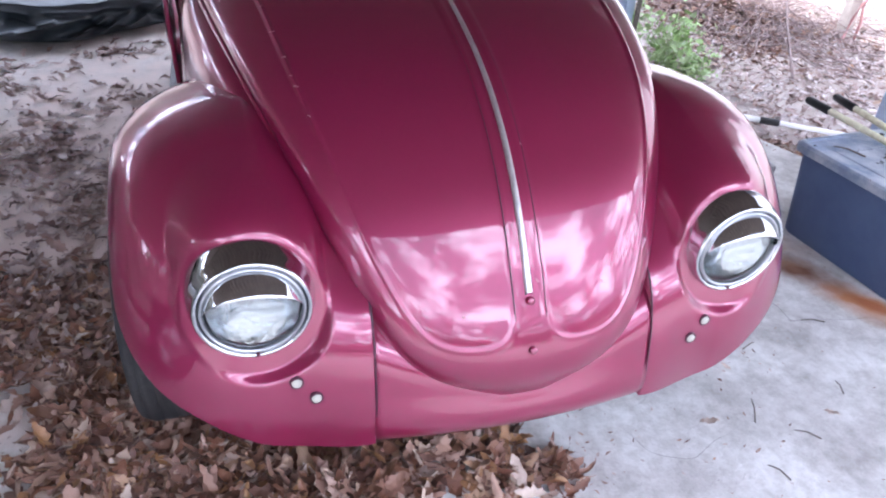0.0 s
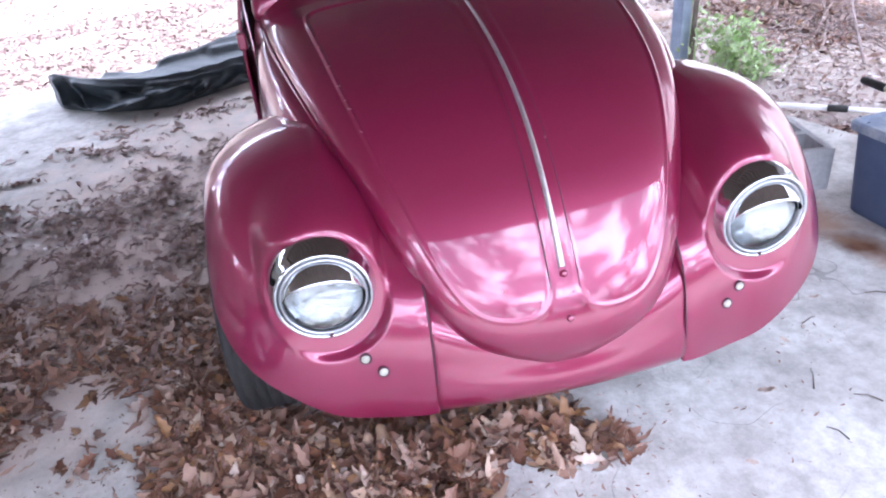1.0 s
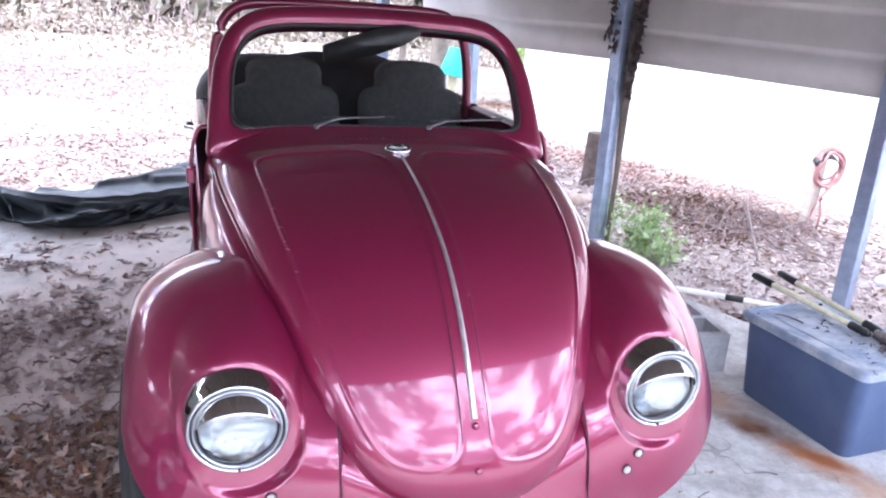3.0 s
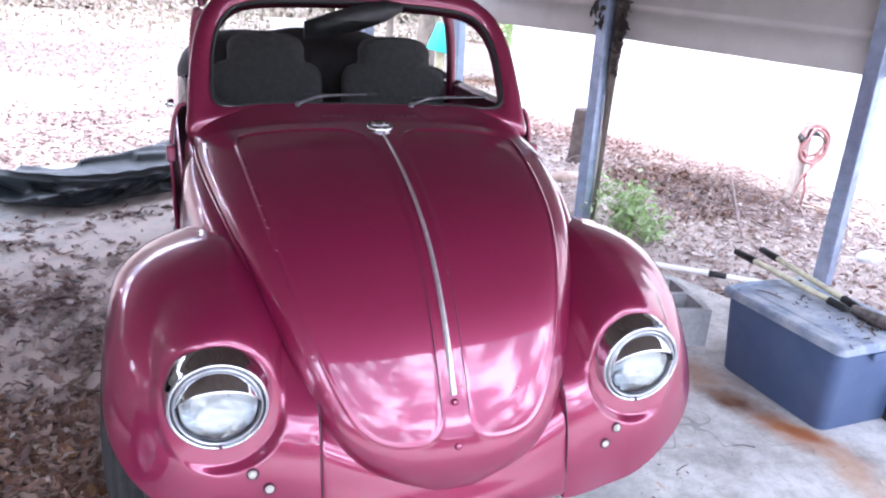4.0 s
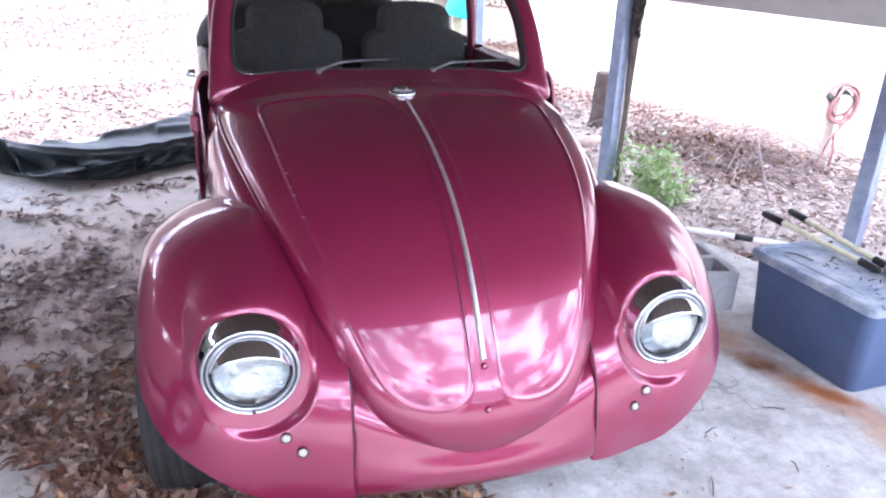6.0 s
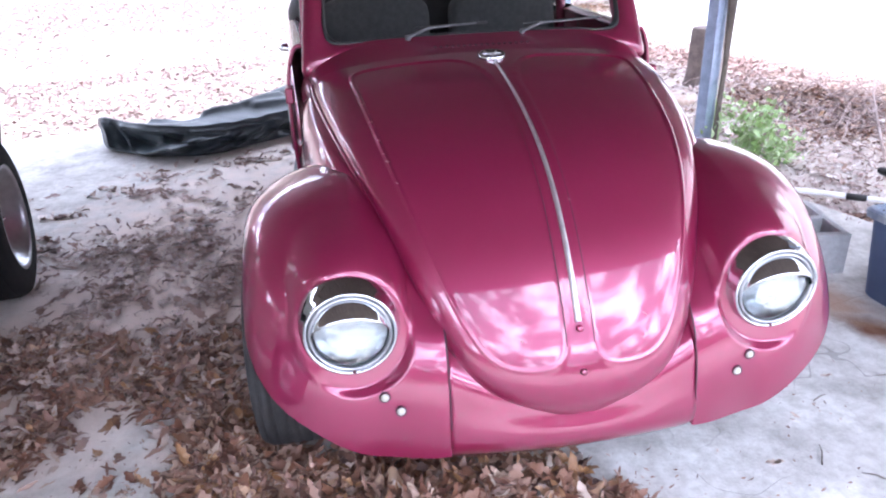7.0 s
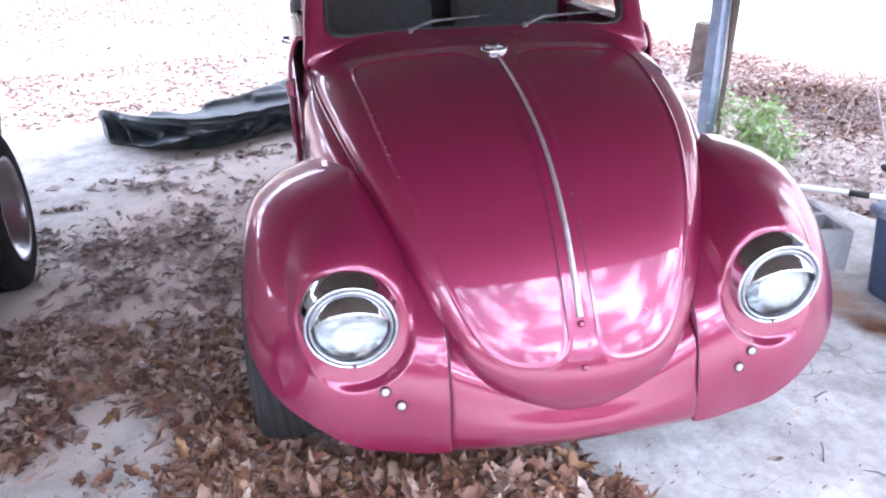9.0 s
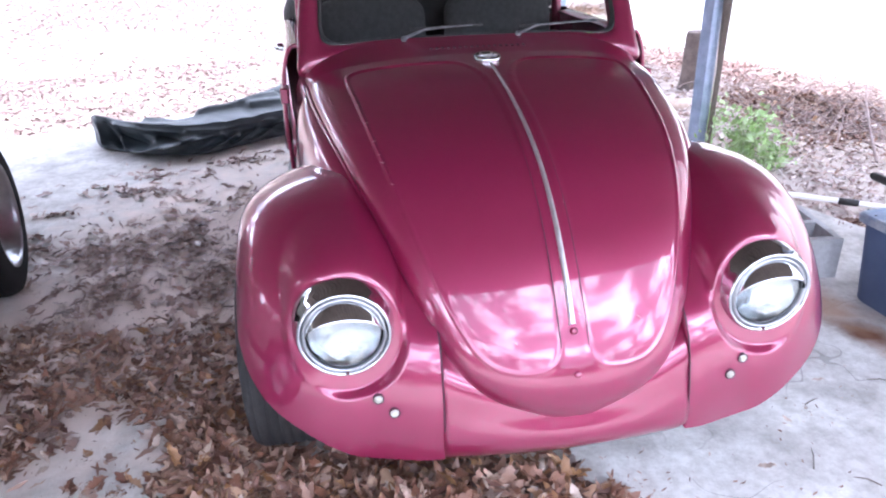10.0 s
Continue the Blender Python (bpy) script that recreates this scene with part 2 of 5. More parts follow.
TARP = mat("dark_tarp", (0.030, 0.040, 0.045), 0.42, 0, (0.052, 0.066, 0.078), 3, 0.15, 40, spec=0.45)
RED = mat("red_hose_rubber", (0.52, 0.29, 0.29), 0.55, 0, (0.40, 0.18, 0.17), 20)
BARK = mat("bark", (0.12, 0.095, 0.08), 0.95, 0, (0.24, 0.20, 0.17), 5, 0.9, 20)
PALE = mat("pale_fibreglass", (0.55, 0.57, 0.50), 0.3, 0, (0.45, 0.47, 0.41), 3, coat=0.5)
TURQ = mat("turquoise_plastic", (0.05, 0.55, 0.55), 0.5)
LEAF = island_mat("dry_oak_leaves", [(0.07, 0.032, 0.024), (0.27, 0.135, 0.090), (0.13, 0.058, 0.040), (0.46, 0.31, 0.245), (0.21, 0.095, 0.064), (0.56, 0.46, 0.40), (0.37, 0.21, 0.115), (0.09, 0.040, 0.030), (0.33, 0.185, 0.135), (0.52, 0.38, 0.31)], 0.45)
HEAP_LEAF = island_mat("warm_oak_leaves", [(0.06, 0.026, 0.018), (0.25, 0.112, 0.066), (0.12, 0.048, 0.030), (0.42, 0.27, 0.20), (0.20, 0.082, 0.050), (0.52, 0.41, 0.34), (0.37, 0.19, 0.085), (0.085, 0.034, 0.024), (0.30, 0.155, 0.105), (0.45, 0.30, 0.235)], 0.45)
# leaf colours lightened to stand in for sky highlights on the leaves
SHEEN_LEAF = island_mat("sheen_slab_leaves", [(0.10, 0.05, 0.04), (0.36, 0.245, 0.205), (0.20, 0.105, 0.085), (0.55, 0.44, 0.385), (0.28, 0.165, 0.13), (0.68, 0.58, 0.52), (0.42, 0.29, 0.24), (0.14, 0.07, 0.056)], 0.45)
# lighter copy of LEAF: the yard's brightness is put into the colours
PALE_LEAF = island_mat("lit_oak_leaves", [(0.27, 0.18, 0.16), (0.48, 0.37, 0.335), (0.58, 0.48, 0.445), (0.37, 0.26, 0.225), (0.68, 0.59, 0.555), (0.76, 0.70, 0.68)])
YARD_LEAF = island_mat("faded_oak_leaves", [(0.13, 0.075, 0.066), (0.30, 0.19, 0.17), (0.40, 0.29, 0.265), (0.20, 0.115, 0.10), (0.50, 0.40, 0.375), (0.26, 0.155, 0.135)], 0.7)
# brush colours lightened along with the far woods to stand in for haze
BRUSH = island_mat("dry_brush_leaves", [(0.26, 0.215, 0.165), (0.36, 0.295, 0.245), (0.44, 0.375, 0.33), (0.28, 0.27, 0.175)], 0.9)
DARK_LEAF = island_mat("dead_vine_leaves", [(0.03, 0.024, 0.022), (0.07, 0.05, 0.045), (0.045, 0.035, 0.032), (0.12, 0.09, 0.08)], 0.8)
GREEN = island_mat("green_leaves", [(0.27, 0.42, 0.13), (0.38, 0.55, 0.21), (0.48, 0.63, 0.31), (0.58, 0.69, 0.42)], 0.55)
WOODS = island_mat("woodland_leaves", [(0.13, 0.12, 0.07), (0.24, 0.19, 0.13), (0.20, 0.19, 0.11), (0.34, 0.27, 0.21)], 0.8)
# haze painted in: pale leaf colours that hardly differ
HAZY = island_mat("far_hazed_foliage", [(0.32, 0.295, 0.235), (0.37, 0.335, 0.285), (0.34, 0.325, 0.245), (0.41, 0.36, 0.315)], 0.9)
TWIG = mat("dead_twigs", (0.24, 0.17, 0.155), 0.9, 0, (0.42, 0.34, 0.325), 15)


# ---- mesh helpers ----
def mesh(name, verts, faces, material, parent=None, smooth=True, label=""):
    me = bpy.data.meshes.new(name)
    me.from_pydata([tuple(v) for v in verts], [], [tuple(f) for f in faces])
    if smooth:
        me.polygons.foreach_set("use_smooth", [True] * len(me.polygons))
    me.materials.append(material)
    ob = new(name, me)
    ob.parent = parent
    return tagged(ob, label)


def part(name, bm, material, parent=None, label="", smooth=False):
    me = bpy.data.meshes.new(name)
    bm.to_mesh(me)
    bm.free()
    if smooth:
        me.polygons.foreach_set("use_smooth", [True] * len(me.polygons))
    me.materials.append(material)
    ob = new(name, me)
    ob.parent = parent
    return tagged(ob, label)


def grid_faces(n, m, wrap=False):
    f = []
    for i in range(n - 1):
        for j in range(m if wrap else m - 1):
            k = (j + 1) % m
            f.append((i * m + j, i * m + k, (i + 1) * m + k, (i + 1) * m + j))
    return f


def sheet(name, P, material, parent=None, wrap=False, label="", thick=0.0):
    P = np.asarray(P, float)
    n, m = P.shape[:2]
    ob = mesh(name, P.reshape(-1, 3), grid_faces(n, m, wrap), material, parent, True, label)
    if thick:
        md = ob.modifiers.new("solid", "SOLIDIFY")
        md.thickness, md.offset = thick, 0
    return ob


def spline(table, u):
    """Catmull-Rom through the table's rows, u in 0..1 over the rows."""
    T = np.asarray(table, float)
    u = np.clip(np.asarray(u, float), 0, 1) * (len(T) - 1)
    i = np.minimum(u.astype(int), len(T) - 2)
    f = (u - i)[..., None]
    ext = np.vstack([2 * T[0] - T[1], T, 2 * T[-1] - T[-2]])
    p0, p1, p2, p3 = ext[i], ext[i + 1], ext[i + 2], ext[i + 3]
    return 0.5 * (2 * p1 + (p2 - p0) * f + (2 * p0 - 5 * p1 + 4 * p2 - p3) * f**2 + (3 * p1 - p0 - 3 * p2 + p3) * f**3)


def smooth_table(table, reach=0.9, per=24):
    """The table's spline with its curvature evened out over about reach rows, densely sampled, the same u."""
    D = spline(table, np.linspace(0, 1, (len(table) - 1) * per + 1))
    h = int(3 * reach * per)
    k = np.exp(-0.5 * (np.arange(-h, h + 1) / (reach * per)) ** 2)
    k /= k.sum()
    ext = np.vstack([2 * D[0] - D[h:0:-1], D, 2 * D[-1] - D[-2:-h - 2:-1]])
    return np.stack([np.convolve(ext[:, j], k, "valid") for j in range(D.shape[1])], 1)


def tube_pts(path, radii, sides=10):
    path = np.asarray(path, float)
    radii = np.broadcast_to(radii, len(path))
    out = []
    ref = np.array([0.0, 0.0, 1.0])
    for i, p in enumerate(path):
        d = path[min(i + 1, len(path) - 1)] - path[max(i - 1, 0)]
        d = d / (np.linalg.norm(d) + 1e-9)
        r = ref if abs(d @ ref) < 0.95 else np.array([1.0, 0.0, 0.0])
        a = np.cross(d, r)
        a /= np.linalg.norm(a)
        b = np.cross(d, a)
        out.append([p + radii[i] * (math.cos(t) * a + math.sin(t) * b) for t in np.linspace(0, 2 * math.pi, sides, endpoint=False)])
    return np.array(out)


def tube_mesh(path, radii, sides=10):
    P = tube_pts(path, radii, sides)
    n, m = P.shape[:2]
    return [tuple(p) for p in P.reshape(-1, 3)], grid_faces(n, m, True) + [tuple(range(m)), tuple(range((n - 1) * m, n * m))]


def tube(name, path, radii, material, parent=None, sides=10, label=""):
    v, f = tube_mesh(path, radii, sides)
    return mesh(name, v, f, material, parent, True, label)


def lathe(name, profile, material, parent=None, sides=40, m=None, label=""):
    """Turns (radius, along) rows round the local z axis, then moves by m."""
    P = np.array([[(r * math.cos(t), r * math.sin(t), a) for t in np.linspace(0, 2 * math.pi, sides, endpoint=False)] for r, a in profile])
    v = [(m or Matrix()) @ Vector(p) for p in P.reshape(-1, 3)]
    return mesh(name, v, grid_faces(len(profile), sides, True), material, parent, True, label)


def box_bm(size, bevel=0.0, m=None, seg=2):
    bm = bmesh.new()
    bmesh.ops.create_cube(bm, size=1, matrix=Matrix.Diagonal((*size, 1)))
    if bevel:
        bmesh.ops.bevel(bm, geom=bm.edges[:], offset=bevel, segments=seg, affect="EDGES", profile=0.5)
    if m:
        bm.transform(m)
    return bm


def empty(name, loc, label, category, group="", rz=0):
    ob = new(name)
    ob.matrix_basis = pose(*loc, 0, 0, rz)
    return tagged(ob, label, category, group)


# the carport stands turned against the car: s runs back along its posts, w to the left of them
CP, E1, E2 = np.array([2.88, 2.99]), np.array([-0.34, 0.9404]), np.array([-0.9404, -0.34])
CP_TURN = math.degrees(math.atan2(0.34, 0.9404))


SIDE_POST = (1.98, 4.36)  # the post beside the door, set in from the line to fit the camera's view


def cp(s, w, z=0.0):
    p = CP + s * E1 + w * E2
    return (p[0], p[1], z)


# ---- ground, slab, carport ----
def ground():
    n = 90
    r = np.concatenate([[0], np.geomspace(1.0, 900, 46)])
    verts, faces = [], []
    ang = np.linspace(0, 2 * math.pi, n, endpoint=False)
    for i, q in enumerate(r):
        for a in ang:
            x, y = 0.5 + q * math.cos(a), 4 + q * math.sin(a)
            z = -0.075 + (0.05 * noise.noise(Vector((x * 0.5, y * 0.5, 0))) if q > 6 else 0.0)
            verts.append((x, y, z))
    return tagged(mesh("ground", verts, grid_faces(len(r), n, True), EARTH), "bare yard earth strewn with dry oak leaves", "ground", kind="structure")


ground()


def slab():
    bm = box_bm((5.8, 10.4, 0.10), 0.012, pose(0, 0, -0.05))
    bm.transform(pose(*cp(-0.75, 3.75), 0, 0, CP_TURN))
    return tagged(part("floor", bm, CONCRETE), "pale stained concrete carport slab", "floor", kind="structure")


slab()


def carport():
    for x, y in (cp(-2.80, -0.02)[:2], cp(0.0, -0.02)[:2], SIDE_POST, cp(3.73, -0.02)[:2], cp(3.73, 0.98)[:2]):
        bm = box_bm((0.086, 0.086, 2.30), 0.006, pose(x, y, 1.06, 0, 0, CP_TURN))
        post = part("carport_post", bm, GALV)
        tagged(post, "galvanised square steel carport post", "post", "carport posts")
    # ribbed side sheet that hangs from the eave
    prof = []
    z = 0.0
    while z < 0.98:
        prof += [(0.0, z), (0.0, z + 0.17), (-0.018, z + 0.185), (-0.018, z + 0.215), (0.0, z + 0.23)]
        z += 0.23
    # its lower edge climbs towards the back and bends at that post to fit the camera's view
    line = [(3.068, 2.814, 1.137), (2.930, 3.023, 1.152), (2.480, 3.708, 1.194), (2.030, 4.393, 1.236), (1.690, 5.333, 1.252), (1.180, 6.744, 1.275)]
    P = [[(x - d * 0.84, y - d * 0.55, z0 + zz) for d, zz in prof] for x, y, z0 in line]
    ob = sheet("wall_side", P, SHEET, thick=0.004)
    tagged(ob, "grey ribbed sheet metal hung along the carport side", "wall", kind="structure")
    # roof sheets, out of view; the far left part is added to block the sky
    prof = []
    w = -0.25
    while w < 9.5:
        z = 2.22 + 0.02 * w
        prof += [(w, z), (w + 0.14, z), (w + 0.165, z + 0.007), (w + 0.195, z + 0.007), (w + 0.22, z)]
        w += 0.22
    P = [[cp(-2.85 + 0.2 * ww if s < 0 else s, ww, zz) for ww, zz in prof] for s in (-1, 0, 2, 4.5)]  # the front edge is set askew to fit the hood's reflection
    ob = sheet("ceiling", P, ROOFING, thick=0.006)
    tagged(ob, "dark ribbed metal carport roof, drawn out left to block the sky", "roof", kind="structure")
    # beams share the dark roof colour so that the hood mirrors no pale line
    for s, turn in ((-1.86, 8.6), (0.0, CP_TURN), (2.0, CP_TURN), (3.73, CP_TURN)):
        bm = box_bm((9.6, 0.06, 0.08), 0.004, pose(0, 0, 0, 0, -1.1, 0))
        bm.transform(pose(*cp(s, 4.65, 2.255), 0, 0, turn))
        tagged(part("roof_beam", bm, ROOFING), "dull grey steel carport roof beam", "beam", "roof beams")


carport()


# ---- the car: x across, y back from the front axle, z up ----
car = empty("convertible_car", (0, 1.77, 0), "raspberry pink rounded two-door convertible with its top down and no bumper", "car")
HOOD = [  # centre y, z; edge x, y, z
    (-0.600, 0.350, 0.050, -0.598, 0.352), (-0.616, 0.385, 0.167, -0.564, 0.376), (-0.621, 0.420, 0.230, -0.538, 0.415),
    (-0.618, 0.460, 0.275, -0.505, 0.462), (-0.604, 0.505, 0.304, -0.475, 0.515), (-0.567, 0.567, 0.345, -0.400, 0.585),
    (-0.500, 0.660, 0.385, -0.315, 0.665), (-0.420, 0.758, 0.425, -0.220, 0.750), (-0.300, 0.858, 0.470, -0.090, 0.820),
    (-0.130, 0.935, 0.515, 0.080, 0.870), (0.130, 0.990, 0.553, 0.270, 0.905), (0.320, 1.019, 0.575, 0.400, 0.925),
    (0.450, 1.030, 0.580, 0.500, 0.935)]
HOOD = smooth_table(HOOD, 0.8)


def hood_point(u, v):
    """A place on the hood: u from the nose to the cowl, v from the centre (0) to the edge (1), negative on the other side."""
    row = spline(HOOD, u)
    th = np.abs(v) * math.pi / 2
    c, s = np.cos(th) ** (2 / 2.3), np.sin(th) ** (2 / 2.3)
    x = row[..., 2] * s * np.sign(v)
    y = row[..., 3] + (row[..., 0] - row[..., 3]) * c
    z = row[..., 4] + (row[..., 1] - row[..., 4]) * c
    return np.stack([x, y, z], -1)


def build_hood():
    nu, nv = 420, 401
    u = np.linspace(0, 1, nu)
    v = np.sin(np.linspace(-1, 1, nv) * math.pi / 2 * 0.999)
    U, V = np.meshgrid(u, v, indexing="ij")
    P = hood_point(U, V)
    # pressed panels: recessed inside a rounded outline on either half
    cen = hood_point(u, np.zeros(nu))
    arc = np.concatenate([[0], np.cumsum(np.linalg.norm(np.diff(cen, axis=0), axis=1))])
    S = arc[:, None] * np.ones((1, nv))
    edge = spline(HOOD, u)[:, 2][:, None]
    ax = np.abs(P[..., 0])
    inner = 0.030 + 0.085 * np.clip((S - 0.95) / 0.40, 0, 1) ** 3
    bend = np.clip((S - 0.30) / 0.85, 0, 1)
    outer = edge - 0.085 - 0.030 * bend * bend * (3 - 2 * bend)
    k = 0.030
    d = np.stack([inner - ax, ax - outer, 0.135 - S, S - (arc[-1] - 0.075)])
    sd = k * np.log(np.exp(d / k).sum(0))
    t = np.clip((sd + 0.005) / 0.010, 0, 1)
    rise = np.clip((S - 0.45) / 0.35, 0, 1)
    mid_line = 1 - 0.3 * np.exp(-(((ax - inner) / 0.02) ** 2)) * (1 - rise)
    drop = -(0.0012 + 0.0008 * rise) * mid_line * (1 - t * t * (3 - 2 * t)) + (0.0018 + 0.0036 * rise) * mid_line * np.exp(-((sd / 0.0050) ** 2))
    du, dv = np.gradient(P, axis=0), np.gradient(P, axis=1)
    N = np.cross(dv, du)
    N /= np.linalg.norm(N, axis=-1, keepdims=True) + 1e-9
    N *= np.sign((N * np.array([0, -0.5, 1.0])).sum(-1, keepdims=True))
    P = P + N * drop[..., None]
    # folded-under lip all round the edge
    lip = P.copy()
    lip[..., 0] *= 0.94
    lip[..., 1] += 0.025
    rows = [np.concatenate([lip[i, :1], P[i], lip[i, -1:]]) for i in range(nu)]
    first = rows[0].copy()
    first[:, 1] += 0.03
    first[:, 2] += 0.006
    ob = sheet("hood", [first] + rows, PAINT, car)
    for s in (-1, 1):
        rim = [hood_point(q, 0.999 * s) + np.array([0.003 * s, -0.001, 0.004]) for q in np.linspace(0.06, 0.995, 120)]
        tube("rolled_edge", rim, 0.0075, PAINT, ob, 8)
    # bright trim strip down the middle
    uu = np.linspace(0.415, 0.925, 60)
    c = hood_point(uu, np.zeros(60))
    w = np.interp(uu, [0.415, 0.5, 0.925], [0.0085, 0.0072, 0.0038])
    rows = []
    for p, h in zip(c, w):
        rows.append([(-h, p[1], p[2] - 0.002), (-h * 0.8, p[1] - 0.003, p[2] + 0.005), (0, p[1] - 0.004, p[2] + 0.008), (h * 0.8, p[1] - 0.003, p[2] + 0.005), (h, p[1], p[2] - 0.002)])
    sheet("trim_strip", rows, TRIM, ob, label="narrow chrome trim strip")
    # thin dark tubes stand in for the shade in the pressing beside the strip
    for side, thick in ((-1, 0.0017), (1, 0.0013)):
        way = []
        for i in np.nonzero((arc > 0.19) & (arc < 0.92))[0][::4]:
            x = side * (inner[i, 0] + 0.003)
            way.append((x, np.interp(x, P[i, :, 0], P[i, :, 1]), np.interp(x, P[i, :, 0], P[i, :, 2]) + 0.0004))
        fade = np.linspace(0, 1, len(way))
        tube("crease_shade", way, list(thick * np.minimum(1.0, 1.5 * (1.04 - fade)) * np.minimum(1.0, 0.3 + 12 * fade)), SEAM, ob, 6, "thin dark tube for the shade in the pressed crease")
    # round emblem with plain bars
    m = Matrix.Translation((0, 0.372, 1.027)) @ pose(0, 0, 0, 7, 0, 0)
    em = lathe("emblem", [(0.043, -0.004), (0.044, 0.005), (0.040, 0.010), (0.037, 0.010), (0.035, 0.002), (0.0, 0.001)], CHROME, ob, 36, m, "round chrome emblem")
    lathe("emblem_face", [(0.0345, 0.0012), (0.0345, 0.0030), (0.0, 0.0034)], WIPER, em, 30, m, "dull dark emblem face")
    for a, x in ((20, -0.014), (-20, 0.014), (90, 0)):
        part("emblem_bar", box_bm((0.0042, 0.060, 0.006), 0.0015, m @ pose(x * 0.7, 0, 0.006, 0, 0, a)), TRIM, em)
    # small chips in the paint
    chips = [np.unravel_index(np.argmin((P[..., 0] - x) ** 2 + (P[..., 1] - y) ** 2), S.shape) for x, y in ((0.031, -0.36), (0.018, -0.545), (0.165, -0.545), (-0.135, -0.568))]
    for q in (0.62, 0.70, 0.735, 0.80, 0.90, 1.02):  # flaked along the pressed line
        i = int(np.argmin(np.abs(arc - q)))
        chips.append((i, int(np.argmin(np.abs(sd[i]) + 9 * (P[i, :, 0] > -0.2)))))
    for i, k in enumerate(chips):
        p, nn = P[k], N[k]
        rot = Vector(nn).to_track_quat("Z", "Y").to_matrix().to_4x4()
        part("paint_chip", box_bm((0.003 + 0.001 * (i % 2), 0.006 + 0.003 * (i % 3), 0.0012), 0.0004, Matrix.Translation(tuple(p)) @ rot @ pose(0, 0, 0, 0, 0, 20 + 13 * i), 1), CHIP, ob, "pale chip in the paint")
    for y, z in ((-0.566, 0.567), (-0.609, 0.476)):
        mm = Matrix.Translation((0, y - 0.004, z)) @ pose(0, 0, 0, 62, 0, 0)
        lathe("bolt", [(0.0085, 0.0), (0.008, 0.004), (0.004, 0.006), (0, 0.006)], PAINT, ob, 14, mm, "small painted bolt")


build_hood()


def build_apron():
    xs = np.linspace(-0.3085, 0.3085, 41)
    rows = []
    for q in np.linspace(0, 1, 24):
        row = []
        for x in xs:
            k = 1 - (x / 0.3085) ** 2
            top = (-0.488 - 0.055 * k, 0.524 - 0.097 * k)
            up = (-0.545 - 0.032 * k, 0.474 - 0.080 * k)
            mid = (-0.567 - 0.028 * k, 0.392 - 0.04 * k)
            low = (-0.580 - 0.030 * k, 0.275)
            und = (-0.52, 0.20 - 0.02 * k)
            p = spline([top, up, mid, low, und], q)
            row.append((x, p[0], p[1]))
        rows.append(row)
    rows = [[(-0.312, r[0][1] + 0.05, r[0][2])] + r + [(0.312, r[-1][1] + 0.05, r[-1][2])] for r in rows]
    sheet("front_apron", rows, PAINT, car)


build_apron()

FC = [  # angle; crown radius; seam radius; seam x
    (-14, 0.545, 0.580, 0.307), (0, 0.548, 0.577, 0.306), (10, 0.551, 0.576, 0.305), (18, 0.554, 0.570, 0.3045), (25, 0.557, 0.528, 0.304), (36, 0.560, 0.500, 0.335),
    (50, 0.556, 0.492, 0.388), (62, 0.540, 0.500, 0.418), (75, 0.520, 0.505, 0.455), (90, 0.507, 0.500, 0.500), (110, 0.505, 0.500, 0.550),
    (135, 0.530, 0.525, 0.595), (160, 0.580, 0.575, 0.615), (178, 0.640, 0.640, 0.620)]
HL = (0.520, 0.578)  # headlight axis x, z


LOW = spline([(0.30, -5.0), (0.40, -5.5), (0.48, -5.0), (0.55, -1.7), (0.62, 3.3), (0.68, 8.4), (0.72, 14.2), (0.75, 22.5), (0.772, 35.0)], np.linspace(0, 1, 160))
LOW_X, LOW_A = LOW[:, 0], LOW[:, 1]


